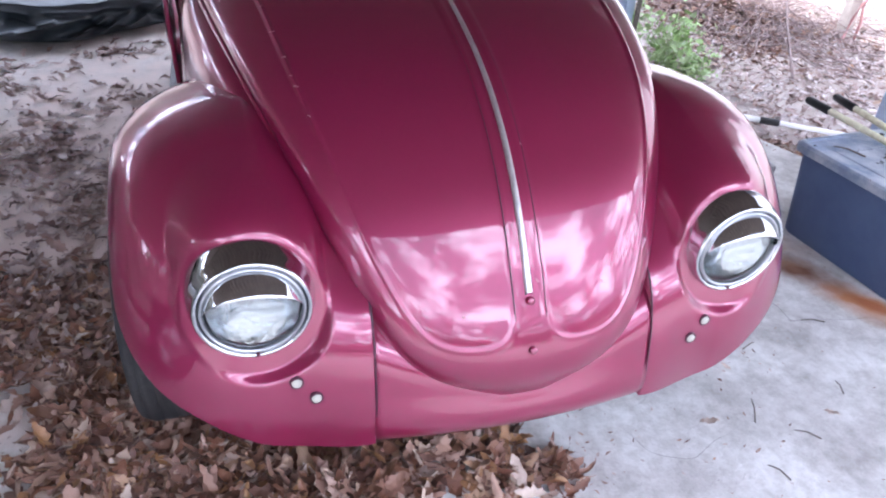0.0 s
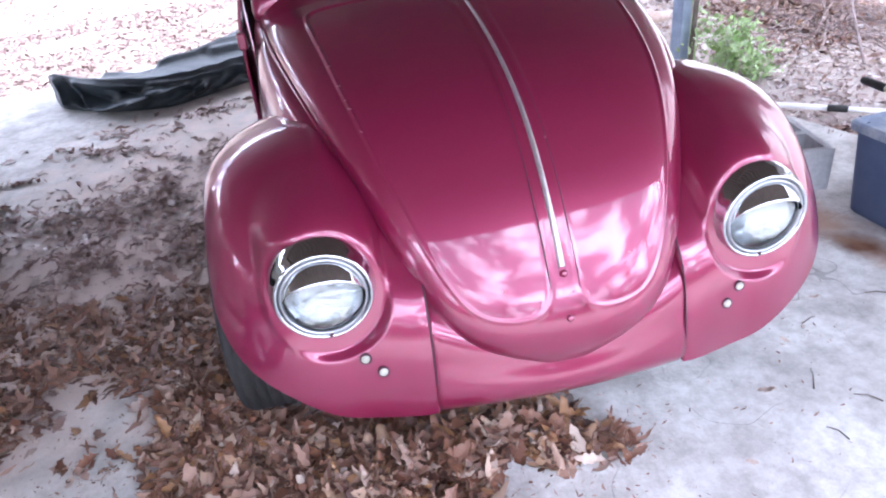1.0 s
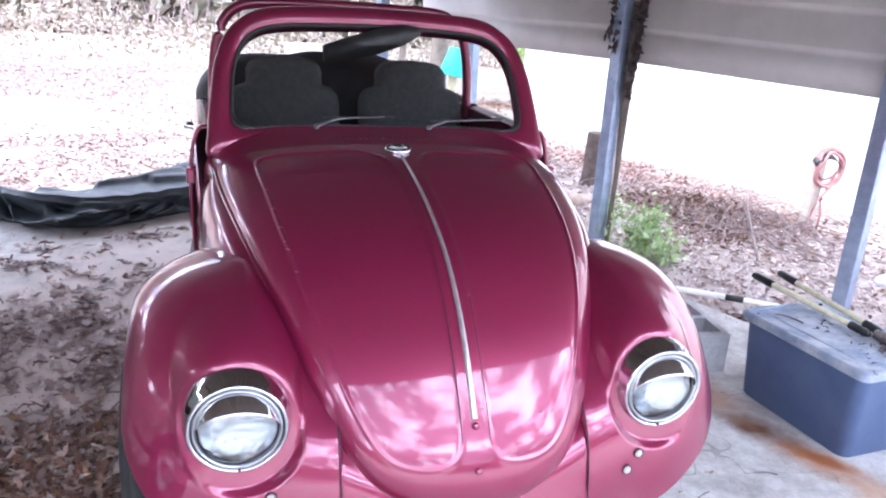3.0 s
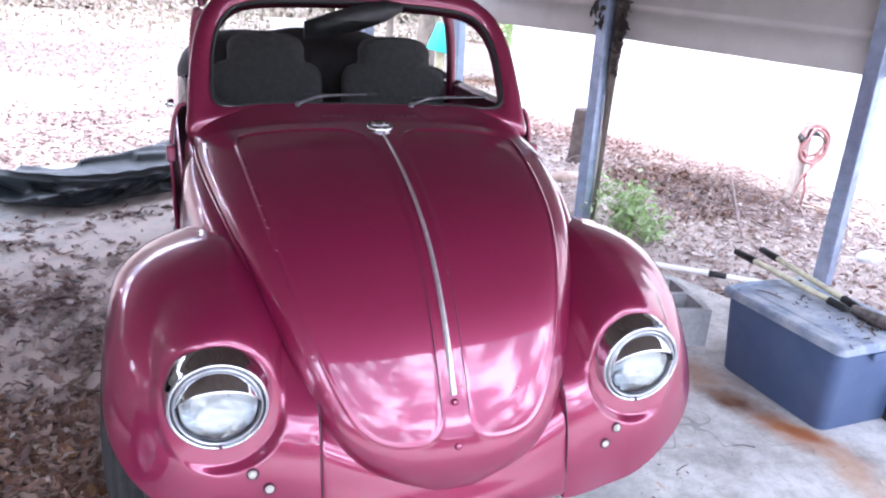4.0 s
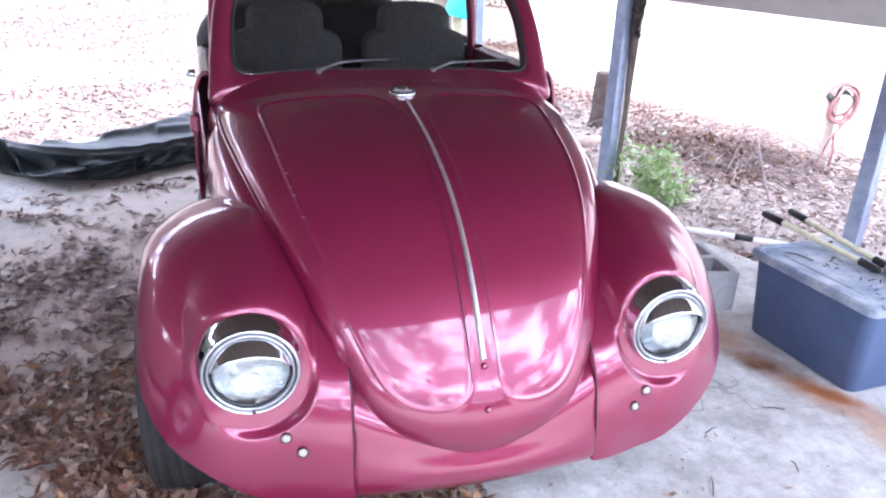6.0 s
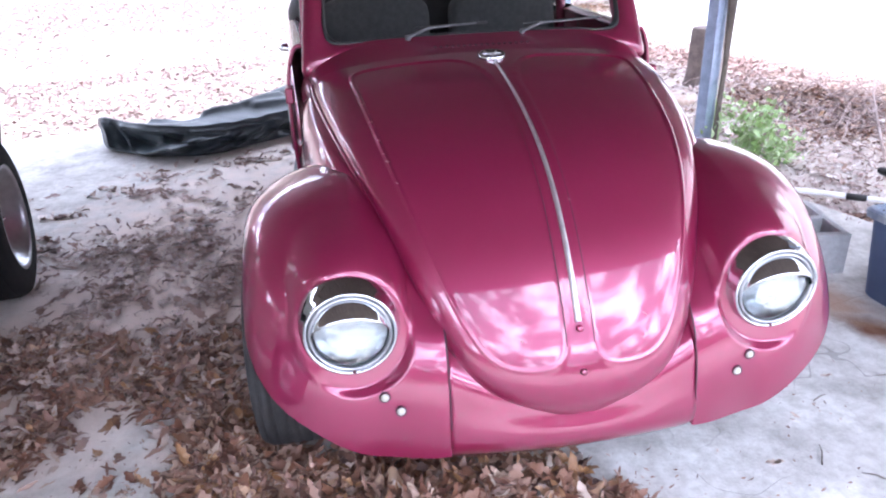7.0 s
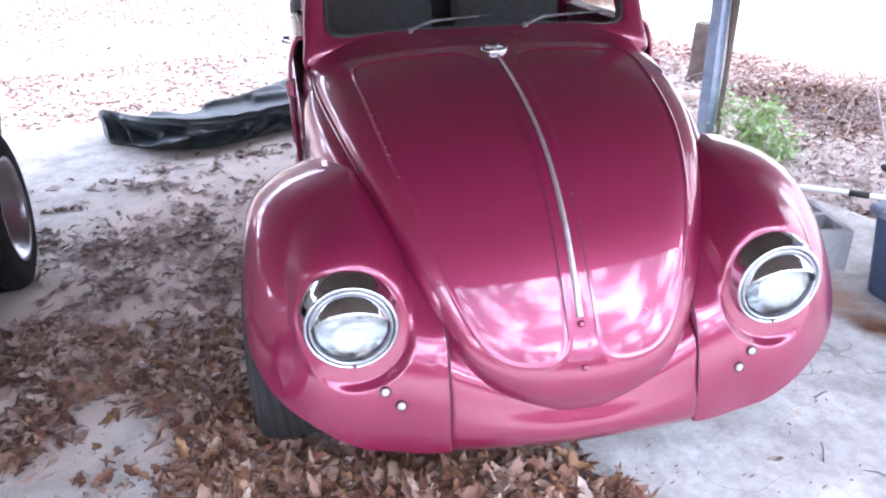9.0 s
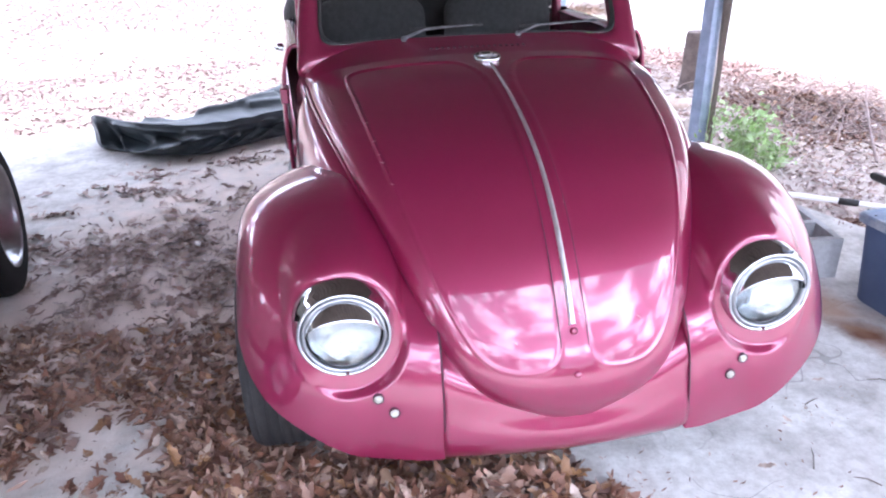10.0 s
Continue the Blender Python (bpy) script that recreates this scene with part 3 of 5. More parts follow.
def fender(side, rear=False):
    na, nw = (60, 40) if rear else (340, 150)
    tab = spline(smooth_table(FC, 0.6), np.linspace(0, 1, na))
    rows = []
    for a, rc, rs, xs in tab:
        row = []
        for w in np.linspace(0, 1, nw):
            xc, xo, rl = 0.50, 0.786, 0.375
            if w < 0.45:
                k = w / 0.45
                x = xs + (max(xc, xs + 0.02) - xs) * k
                r = rs + (rc - rs) * (k * k * (3 - 2 * k))
            else:
                x0 = max(xc, xs + 0.02)
                th = (w - 0.45) / 0.55 * math.pi / 2
                n = 1.75
                x = x0 + (xo - x0) * math.sin(th) ** (2 / n)
                r = rl + (rc - rl) * math.cos(th) ** (2 / n)
            # the lower front edge sweeps up towards the outside
            low = np.interp(x * 0.768 / 0.786, LOW_X, LOW_A)
            f = (a + 14) / 192
            aa = radians(low + (178 - low) * f)
            row.append((x, -r * math.cos(aa), 0.30 + r * math.sin(aa)))
        rows.append(row)
    P = np.array(rows)
    if not rear:
        # the headlight's collar: a swelling with a crease round it
        dx, dz = P[..., 0] - HL[0], P[..., 2] - (HL[1] - 0.012)
        rad = np.sqrt(dx**2 + dz**2)
        front = P[..., 1] < -0.2
        ease = lambda q: np.clip(q, 0, 1) ** 2 * (3 - 2 * np.clip(q, 0, 1))
        out_, up_ = dx / (rad + 1e-6), dz / (rad + 1e-6)
        reach = 0.150 + 0.075 * ease((up_ - 0.25) / 0.75)  # tight below the lamp, a longer swelling above it
        g = ease((reach - rad) / (reach - 0.130)) * (1 - 0.85 * ease((out_ - 0.1) / 0.9) * (1 - 0.4 * ease(up_))) * ease((P[..., 0] - 0.335) / 0.06)
        target = -0.480 - 0.035 * np.clip((HL[1] - P[..., 2]) / 0.15, -1, 1)
        P[..., 1] = np.where(front, P[..., 1] * (1 - g) + target * g, P[..., 1])
    # inner edge tucked in against the body
    tuck = P[:, :1, :].copy()
    tuck[..., 0] -= 0.006
    tuck[..., 1] *= 0.90
    tuck[..., 2] = 0.30 + (tuck[..., 2] - 0.30) * 0.90
    P = np.concatenate([tuck, P], 1)
    # rolled inner edge at the wheel opening
    lip = P[:, -1:, :].copy()
    lip[..., 0] -= 0.02
    P = np.concatenate([P, lip], 1)
    P[..., 0] *= side
    if rear:
        P[..., 1] = 2.40 - P[..., 1]
    faces = grid_faces(*P.shape[:2])
    if not rear:
        # round opening for the headlight
        Q = P.reshape(-1, 3)
        hole = (np.hypot(np.abs(Q[:, 0]) - HL[0], Q[:, 2] - HL[1]) < 0.108) & (Q[:, 1] < -0.25)
        faces = [f for f in faces if not all(hole[i] for i in f)]
    ob = mesh("rear_fender" if rear else "front_fender", P.reshape(-1, 3), faces, PAINT, car)
    sm = P[8::3, 1].copy()
    sm[:, 0] -= side * 0.001
    tube("fender_beading", sm, 0.0024, SEAM, ob, 6, "dark rubber seam beading")
    if rear:
        return ob
    # two plugged holes under the headlight
    for x, y, z in ((0.455, -0.541, 0.419), (0.420, -0.557, 0.384)):
        i = np.argmin(((np.abs(P[..., 0]) - x) ** 2 + (P[..., 2] - z) ** 2).ravel() + (P[..., 1].ravel() > -0.3) * 9)
        yy = P.reshape(-1, 3)[i, 1]
        m = Matrix.Translation((side * x, yy - 0.002, z)) @ pose(0, 0, 0, 86, 0, 0)
        gr = lathe("grommet", [(0.0135, -0.004), (0.0135, 0.003), (0.011, 0.004), (0.010, 0.001)], SEAM, ob, 20, m, "dark rubber grommet")
        lathe("plug", [(0.0105, 0.0), (0.0095, 0.004), (0.005, 0.006), (0, 0.006)], WELD, gr, 18, m, "off-white plug")
    # headlight: deep chrome bezel, rim, clear lens, bright bowl
    m = Matrix.Translation((side * HL[0], -0.44, HL[1])) @ pose(0, 0, 0, 90, 0, 0)
    hl = lathe("headlight", [(0.123, -0.10), (0.122, -0.01), (0.120, 0.02), (0.115, 0.045), (0.109, 0.060), (0.1085, 0.066), (0.1065, 0.0705), (0.1035, 0.0725), (0.1005, 0.0710), (0.0985, 0.0675), (0.0975, 0.0640), (0.0972, 0.056)], CHROME, car, 56, m, "round headlight in a deep chrome bezel")
    lathe("rim", [(0.0965, 0.054), (0.0965, 0.0665), (0.0950, 0.0705), (0.0925, 0.0722), (0.0900, 0.0708), (0.0882, 0.0675), (0.0876, 0.060)], STEEL, hl, 56, m, "polished inner rim")
    lathe("reflector", [(0.0935 * q, 0.058 - 0.022 * (1 - q * q)) for q in (1, 0.9, 0.8, 0.7, 0.6, 0.5, 0.4, 0.3, 0.2, 0.1, 0)], BOWL, hl, 48, m, "bright reflector bowl")
    lens = lathe("lens", [(0.0905, 0.062), (0.082, 0.070), (0.065, 0.078), (0.045, 0.084), (0.022, 0.087), (0, 0.088)], LENS, hl, 48, m, "clear fluted glass lens")
    # chrome eyelid over the upper part of the lens
    rows = []
    for f in np.linspace(0, 1, 9):
        row = []
        for ph in np.linspace(radians(2), radians(178), 41):
            c, sn = math.cos(ph), math.sin(ph)
            a = np.array([0.0885 * c, 0.0885 * sn, 0.066])
            b = np.array([0.089 * c, 0.056 * sn, 0.070 + 0.036 * sn])
            p = a + (b - a) * f
            p[2] += 0.003 * math.sin(math.pi * f) * sn
            row.append(m @ Vector(p))
        rows.append(row)
    sheet("eyelid", rows, CHROME, hl, label="chrome headlight eyelid", thick=0.002)
    part("rim_clip", box_bm((0.008, 0.010, 0.008), 0.002, m @ pose(0, -0.100, 0.069)), SEAM, hl, "small dark rim clip")
    return ob


BOWL = mat("reflector_silver", (0.84, 0.85, 0.87), 0.16, 1.0, bump=0.65, bump_scale=30)
LENS = GLASS.copy()
LENS.name = "headlight_lens"
for nd in LENS.node_tree.nodes:
    if nd.type == "FRESNEL":
        nd.inputs[0].default_value = 1.6
for sd_ in (-1, 1):
    fender(sd_)
    fender(sd_, True)


def wheel(parent, x, y, z, r, width, side, r_rim=0.19, rubber=None, dish=None):
    m = Matrix.Translation((x, y, z)) @ pose(0, 0, 0, 0, 90 * side, 0)
    h = width / 2
    prof = [(r_rim, -h), (r * 0.86, -h), (r * 0.96, -h * 0.92), (r - 0.004, -h * 0.75)]
    for k in np.linspace(-0.6, 0.6, 5):
        prof += [(r, h * (k - 0.11)), (r, h * (k + 0.09)), (r - 0.008, h * (k + 0.10)), (r - 0.008, h * (k + 0.13))]
    prof += [(r - 0.004, h * 0.78), (r * 0.96, h * 0.92), (r * 0.86, h), (r_rim, h)]
    ty = lathe("tyre", prof, rubber or RUBBER, parent, 48, m, "grooved black rubber tyre")
    rim = lathe("wheel_rim", dish or [(r_rim + 0.004, h * 0.7), (r_rim + 0.006, h * 0.98), (r_rim - 0.012, h), (r_rim - 0.03, h * 0.6), (r_rim - 0.06, h * 0.35), (0.07, h * 0.5), (0.055, h * 0.8), (0.03, h * 0.9), (0, h * 0.9)], STEEL, parent, 40, m, "polished steel wheel rim")
    for k in range(5):
        a = 2 * math.pi * k / 5
        lathe("wheel_nut", [(0.010, 0), (0.010, 0.015), (0, 0.018)], CHROME, rim, 6, m @ pose(0.09 * math.cos(a), 0.09 * math.sin(a), h * 0.45))


for sd_ in (-1, 1):
    wheel(car, 0.706 * sd_, -0.035, 0.310, 0.310, 0.196, sd_)
    wheel(car, 0.67 * sd_, 2.40, 0.315, 0.315, 0.20, sd_)

SIDE = [  # top x, y, z; bottom x, y, z of the body flank beside the hood
    (0.304, -0.475, 0.505, 0.302, -0.46, 0.43), (0.345, -0.400, 0.575, 0.360, -0.39, 0.50), (0.385, -0.315, 0.655, 0.420, -0.30, 0.56),
    (0.425, -0.220, 0.740, 0.470, -0.20, 0.62), (0.470, -0.090, 0.810, 0.535, -0.07, 0.66), (0.513, 0.080, 0.862, 0.590, 0.10, 0.66),
    (0.551, 0.270, 0.897, 0.630, 0.28, 0.60), (0.573, 0.400, 0.917, 0.645, 0.42, 0.50), (0.578, 0.500, 0.927, 0.650, 0.52, 0.36), (0.600, 0.640, 0.955, 0.655, 0.67, 0.34)]


def build_body():
    for s in (-1, 1):
        rows = []
        for t in spline(SIDE, np.linspace(0, 1, 60)):
            row = []
            for th in np.linspace(0, math.pi / 2, 18):
                a, b = math.sin(th) ** 0.8, math.cos(th) ** 0.8
                row.append((s * (t[0] + (t[3] - t[0]) * a), t[1] + (t[4] - t[1]) * a, t[5] + (t[2] - t[5]) * b))
            rows.append(row)
        rows.append([(q[0] - s * 0.03, q[1] + 0.012, q[2]) for q in rows[-1]])
        rows.append([(q[0] - s * 0.05, q[1] + 0.06, q[2]) for q in rows[-1]])
        sheet("quarter_panel", rows, PAINT, car)
        # door: bowed skin with a rolled waist
        rows = []
        for y in np.linspace(0.675, 1.62, 24):
            k = (y - 0.675) / 0.945
            wx = 0.655 + 0.045 * k
            prof = [(wx - 0.075, 1.035 - 0.02 * k), (wx - 0.03, 1.045 - 0.02 * k), (wx - 0.005, 1.01), (wx + 0.012, 0.93), (wx + 0.018, 0.80), (wx + 0.016, 0.65), (wx + 0.008, 0.48), (wx - 0.01, 0.35), (wx - 0.03, 0.335)]
            p = spline(prof, np.linspace(0, 1, 30))
            rows.append([(s * q[0], y, q[1]) for q in p])
        d = sheet("door", rows, PAINT, car, thick=0.012)
        hd = tube("door_handle", [(s * 0.705, 1.40, 0.93), (s * 0.735, 1.41, 0.93), (s * 0.737, 1.46, 0.93), (s * 0.737, 1.52, 0.93), (s * 0.71, 1.53, 0.93)], 0.009, CHROME, d, 8, "chrome door handle")
        for z in (0.885, 0.52):
            bm = box_bm((0.030, 0.065, 0.055), 0.006, pose(s * 0.668, 0.655, z))
            part("hinge", bm, PAINT, d)
        # rear flank
        rows = []
        for y in np.linspace(1.62, 2.95, 30):
            k = (y - 1.62) / 1.33
            wx = 0.70 - 0.10 * k - 0.22 * k**4
            zt = 1.02 - 0.02 * k - 0.30 * k**2.2
            prof = [(wx - 0.10, zt + 0.01), (wx - 0.03, zt + 0.015), (wx, zt - 0.04), (wx + 0.01, zt - 0.16), (wx, 0.55), (wx - 0.03, 0.34)]
            rows.append([(s * q[0], y, q[1]) for q in spline(prof, np.linspace(0, 1, 24))])
        sheet("rear_quarter", rows, PAINT, car)
        bm = box_bm((0.20, 1.25, 0.05), 0.02, pose(s * 0.66, 1.15, 0.30))
        part("running_board", bm, BLACK, car)
    # rear deck and tail
    rows = []
    for y in np.linspace(2.25, 2.98, 20):
        k = (y - 1.62) / 1.33
        wx = 0.60 - 0.10 * k - 0.22 * k**4
        zt = 1.025 - 0.02 * k - 0.30 * k**2.2
        rows.append([(x * wx, y, zt + 0.05 * (1 - x * x)) for x in np.linspace(-1, 1, 24)])
    rows.append([(x * 0.40, 3.05, 0.40) for x in np.linspace(-1, 1, 24)])
    sheet("engine_lid", rows, PAINT, car)
    part("floor_pan", box_bm((1.24, 3.0, 0.06), 0.01, pose(0, 1.35, 0.26)), BLACK, car)
    part("bulkhead", box_bm((1.14, 0.04, 0.66), 0.01, pose(0, 0.66, 0.62)), BLACK, car)
    # cowl between hood and windscreen
    v = np.sin(np.linspace(-1, 1, 61) * math.pi / 2 * 0.999)
    rear = hood_point(np.ones(61), v)
    rows = []
    for q in np.linspace(0, 1, 10):
        row = []
        for p in rear:
            e = abs(p[0]) / 0.58
            end = (p[0] * 1.04, 0.622 + 0.02 * e**3, 1.062 - 0.085 * e**6)
            a = q
            zz = p[2] - 0.006 + (end[2] - p[2] + 0.006) * (a**1.2)
            row.append((p[0] + (end[0] - p[0]) * a, p[1] + 0.004 + (end[1] - p[1]) * a, zz))
        rows.append(row)
    cowl = sheet("cowl", rows, PAINT, car)
    for i in range(17):
        x = -0.16 + i * 0.02
        part("vent_slot", box_bm((0.009, 0.014, 0.004), 0.001, pose(x, 0.528, 1.0385, 9, 0, 0)), SEAM, cowl)


build_body()


def ws(x, z, off=0.0):
    return (x, 0.632 + (z - 1.05) * 0.54 - off, z + off * 0.5)


def build_windscreen():
    inner = [(0, 1.062), (0.30, 1.060), (0.46, 1.050), (0.512, 1.062), (0.526, 1.10), (0.524, 1.16), (0.516, 1.235), (0.492, 1.308), (0.440, 1.362), (0.35, 1.386), (0.18, 1.396), (0, 1.40)]
    outer = [(0, 1.020), (0.30, 1.015), (0.50, 0.985), (0.605, 0.960), (0.607, 1.05), (0.600, 1.13), (0.582, 1.25), (0.547, 1.345), (0.492, 1.405), (0.40, 1.448), (0.20, 1.462), (0, 1.466)]
    inner = inner + [(-x, z) for x, z in inner[-2:0:-1]]
    outer = outer + [(-x, z) for x, z in outer[-2:0:-1]]
    n = 160
    I = spline(inner + inner[:1], np.linspace(0, 1, n, endpoint=False))
    O = spline(outer + outer[:1], np.linspace(0, 1, n, endpoint=False))
    rows = []
    for q, off in ((0.0, -0.045), (0.0, 0.0), (0.12, 0.012), (0.5, 0.020), (0.88, 0.012), (1.0, 0.0), (1.0, -0.05)):
        M_ = I + (O - I) * q
        rows.append([ws(x, z, off) for x, z in M_])
    rows.append(rows[0])
    fr = sheet("windscreen_frame", rows, PAINT, car, True)
    sheet("rubber_gasket", [[ws(x, z, o) for x, z in I + (O - I) * q] for q, o in ((0.05, 0.010), (0.01, 0.013), (-0.05, 0.009), (-0.10, -0.002))], BLACK, fr, True, "black rubber gasket")
    gl = I + (O - I) * -0.10
    pane = mesh("windscreen", [ws(x, z, 0.002) for x, z in gl], [tuple(range(n))], GLASS, fr, False, "clear windscreen glass")
    pane.visible_shadow = False
    # dark sun visor hanging askew from the header
    path = [(-0.20, 0.80, 1.300), (-0.12, 0.80, 1.318), (0.00, 0.80, 1.350), (0.10, 0.80, 1.378), (0.16, 0.80, 1.392)]
    rows = []
    for (x, y, z), h in zip(path, (0.030, 0.040, 0.046, 0.036, 0.012)):
        rows.append([(x, y - 0.012, z - h), (x, y - 0.016, z), (x, y - 0.010, z + h), (x, y + 0.012, z + h), (x, y + 0.016, z), (x, y + 0.012, z - h)])
    v = np.array(rows)
    mesh("sun_visor", v.reshape(-1, 3), grid_faces(5, 6, True) + [tuple(range(6)), tuple(range(24, 30))], BLACK, fr, True, "black sun visor hanging askew")
    # wipers at rest
    for p, a, b in (((-0.243, 0.608, 1.064), (-0.10, 0.615, 1.095), (0.00, 0.622, 1.098)), ((0.163, 0.612, 1.064), (0.29, 0.618, 1.090), (0.46, 0.632, 1.094))):
        m = Matrix.Translation(p) @ pose(0, 0, 0, 25, 0, 0)
        w = lathe("wiper", [(0.010, -0.012), (0.010, 0.002), (0.007, 0.006), (0, 0.007)], WIPER, car, 18, m, "dull grey windscreen wiper")
        tube("wiper_arm", [p, tuple((np.array(p) + np.array(a)) / 2 + np.array([0, -0.012, 0.012])), a, b], [0.006, 0.0045, 0.0035, 0.002], WIPER, w, 8)
        tube("wiper_blade", [tuple(np.array(a) + np.array([-0.12, 0.006, -0.004])), tuple(np.array(b) + np.array([0.04 if b[0] < 0.2 else -0.01, 0.006, 0.0]))], 0.005, BLACK, w, 6, "black wiper blade")


build_windscreen()


def build_cabin():
    # roll hoop
    hp = [(0.62, 0.40), (0.62, 0.9), (0.618, 1.10), (0.600, 1.27), (0.565, 1.38), (0.50, 1.445), (0.40, 1.468), (0.2, 1.474), (0, 1.476)]
    pts = spline(hp + [(-x, z) for x, z in hp[-2::-1]], np.linspace(0, 1, 80))
    tube("roll_bar", [(x, 1.63, z) for x, z in pts], 0.024, PAINT, car, 14)
    # dash
    rows = []
    for x in np.linspace(-0.57, 0.57, 20):
        e = abs(x) / 0.57
        rows.append([(x, 0.66, 1.03 - 0.06 * e**3), (x, 0.72, 1.035 - 0.05 * e**3), (x, 0.78, 1.02 - 0.05 * e**3), (x, 0.80, 0.97), (x, 0.79, 0.80)])
    sheet("dashboard", rows, BLACK, car, label="black padded dashboard", thick=0.01)
    m = Matrix.Translation((0.30, 1.05, 0.84)) @ pose(0, 0, 0, -62, 0, 0)
    rows = []
    for t in np.linspace(0, 2 * math.pi, 40, endpoint=False):
        c = Vector((0.19 * math.cos(t), 0.19 * math.sin(t), 0))
        rows.append([m @ (c + c.normalized() * 0.013 * math.cos(q) + Vector((0, 0, 0.013 * math.sin(q)))) for q in np.linspace(0, 2 * math.pi, 8, endpoint=False)])
    rows.append(rows[0])
    sw = sheet("steering_wheel", rows, BLACK, car, True)
    for a in (200, 340, 270):
        part("spoke", box_bm((0.18, 0.02, 0.01), 0.003, m @ pose(0.09 * math.cos(radians(a)), 0.09 * math.sin(radians(a)), 0, 0, 0, a)), BLACK, sw)
    tube("steering_column", [m @ Vector((0, 0, 0)), m @ Vector((0, 0, -0.30))], 0.025, BLACK, sw, 10)
    # bucket seats with broad shoulders and a raised head restraint
    for s in (-1, 1):
        cx = 0.30 * s
        prof = [(0.0, 0.50, 0.22), (0.0, 0.62, 0.245), (0.02, 0.80, 0.25), (0.035, 0.98, 0.255), (0.045, 1.06, 0.25), (0.05, 1.10, 0.22), (0.05, 1.115, 0.18), (0.055, 1.14, 0.172), (0.06, 1.18, 0.172), (0.065, 1.215, 0.150), (0.07, 1.235, 0.10), (0.07, 1.238, 0.03)]
        rows = []
        for t in spline(prof, np.linspace(0, 1, 50)):
            dy, z, hw = t
            ring = []
            for a in np.linspace(0, 2 * math.pi, 32, endpoint=False):
                c, sn = math.cos(a), math.sin(a)
                ring.append((cx + hw * np.sign(c) * abs(c) ** 0.55, 1.50 + dy + 0.075 * np.sign(sn) * abs(sn) ** 0.7, z))
            rows.append(ring)
        seat = sheet("front_seat", rows, CLOTH, car, True, "dark grey cloth bucket seat")
        part("seat_cushion", box_bm((0.50, 0.50, 0.16), 0.05, pose(cx, 1.30, 0.45), 3), CLOTH, seat, smooth=True)
    # folded soft top behind the seats
    rows = []
    for x in np.linspace(-0.715, 0.70, 60):
        ring = []
        fall = max(0.0, min(1, (x - 0.22) / 0.40))
        h = (0.17 + 0.05 * math.cos(x * 2.2)) * (1 - 0.62 * fall * fall * (3 - 2 * fall)) + 0.02 * noise.noise(Vector((x * 5, 1, 0)))
        for a in np.linspace(0, 2 * math.pi, 28, endpoint=False):
            wob = 1 + 0.10 * noise.noise(Vector((x * 4, math.cos(a) * 2, math.sin(a) * 2)))
            end = math.sqrt(max(0.02, 1 - max(0.0, (abs(x) - 0.50) / 0.22) ** 2))
            ring.append((x, 1.98 + 0.24 * math.cos(a) * wob * end, 1.00 + 0.02 * end + h * math.sin(a) * wob * end))
        rows.append(ring)
    sheet("folded_top", rows, TOP, car, True, "folded black vinyl soft top")


build_cabin()


# ---- leaves ----
def leaf_outline():
    """Half the outline of an oak leaf, stalk to tip, as (along, across)."""
    return [(0.0, 0.0), (0.12, 0.05), (0.22, 0.16), (0.33, 0.11), (0.45, 0.25), (0.56, 0.15), (0.68, 0.22), (0.80, 0.11), (0.90, 0.10), (1.0, 0.0)]


def leaves(name, spots, size, label, material=None, category="leaves", flat=0.35, lobed=True):
    """Many curled leaves in one mesh. spots: (x, y, z) rows; size: (least, most) length in metres."""
    rng = np.random.default_rng(len(spots) + 7)
    out = leaf_outline() if lobed else [(0, 0), (0.3, 0.22), (0.6, 0.25), (1, 0)]
    half = np.array(out)
    mid = np.stack([half[1:-1, 0], np.zeros(len(half) - 2)], 1)
    m = len(half)
    oak = np.concatenate([half, half[1:-1] * [1, -1], mid])  # right edge, left edge, midrib
    slim = np.stack([half[:, 0], 0.15 * np.sin(math.pi * half[:, 0]) ** 0.8 + 0.035 * np.sin(17 * half[:, 0]) * np.sin(math.pi * half[:, 0])], 1)
    oval = np.concatenate([slim, slim[1:-1] * [1, -1], mid])
    k = m - 2
    verts, faces = [], []
    for i, (x, y, z) in enumerate(spots):
        L = rng.uniform(*size)
        loc = oval if lobed and rng.uniform() < 0.35 else oak
        curl, fold = rng.normal(0.25, 0.35), rng.normal(0.25, 0.32)
        a = loc[:, 0] - 0.5
        P = np.stack([a, loc[:, 1] * rng.uniform(0.45, 1.15), curl * a * a + fold * np.abs(loc[:, 1]) + 0.05 * np.sin(9 * loc[:, 0] + i)], 1) * L
        R = np.array(Euler((rng.normal(0, flat), rng.normal(0, flat), rng.uniform(0, 6.28))).to_matrix())
        P = P @ R.T
        P[:, 2] -= P[:, 2].min() * 0.75
        P += (x, y, z)
        b = len(verts)
        verts += P.tolist()
        mids = [b] + [b + m + k + j for j in range(k)] + [b + m - 1]
        right = list(range(b, b + m))
        left = [b] + [b + m + j for j in range(k)] + [b + m - 1]
        for j in range(m - 1):
            faces.append(tuple(dict.fromkeys((right[j], right[j + 1], mids[j + 1], mids[j]))))
            faces.append(tuple(dict.fromkeys((left[j + 1], left[j], mids[j], mids[j + 1]))))
    ob = mesh(name, verts, faces, material or LEAF)
    return tagged(ob, label, category, kind="stuff")


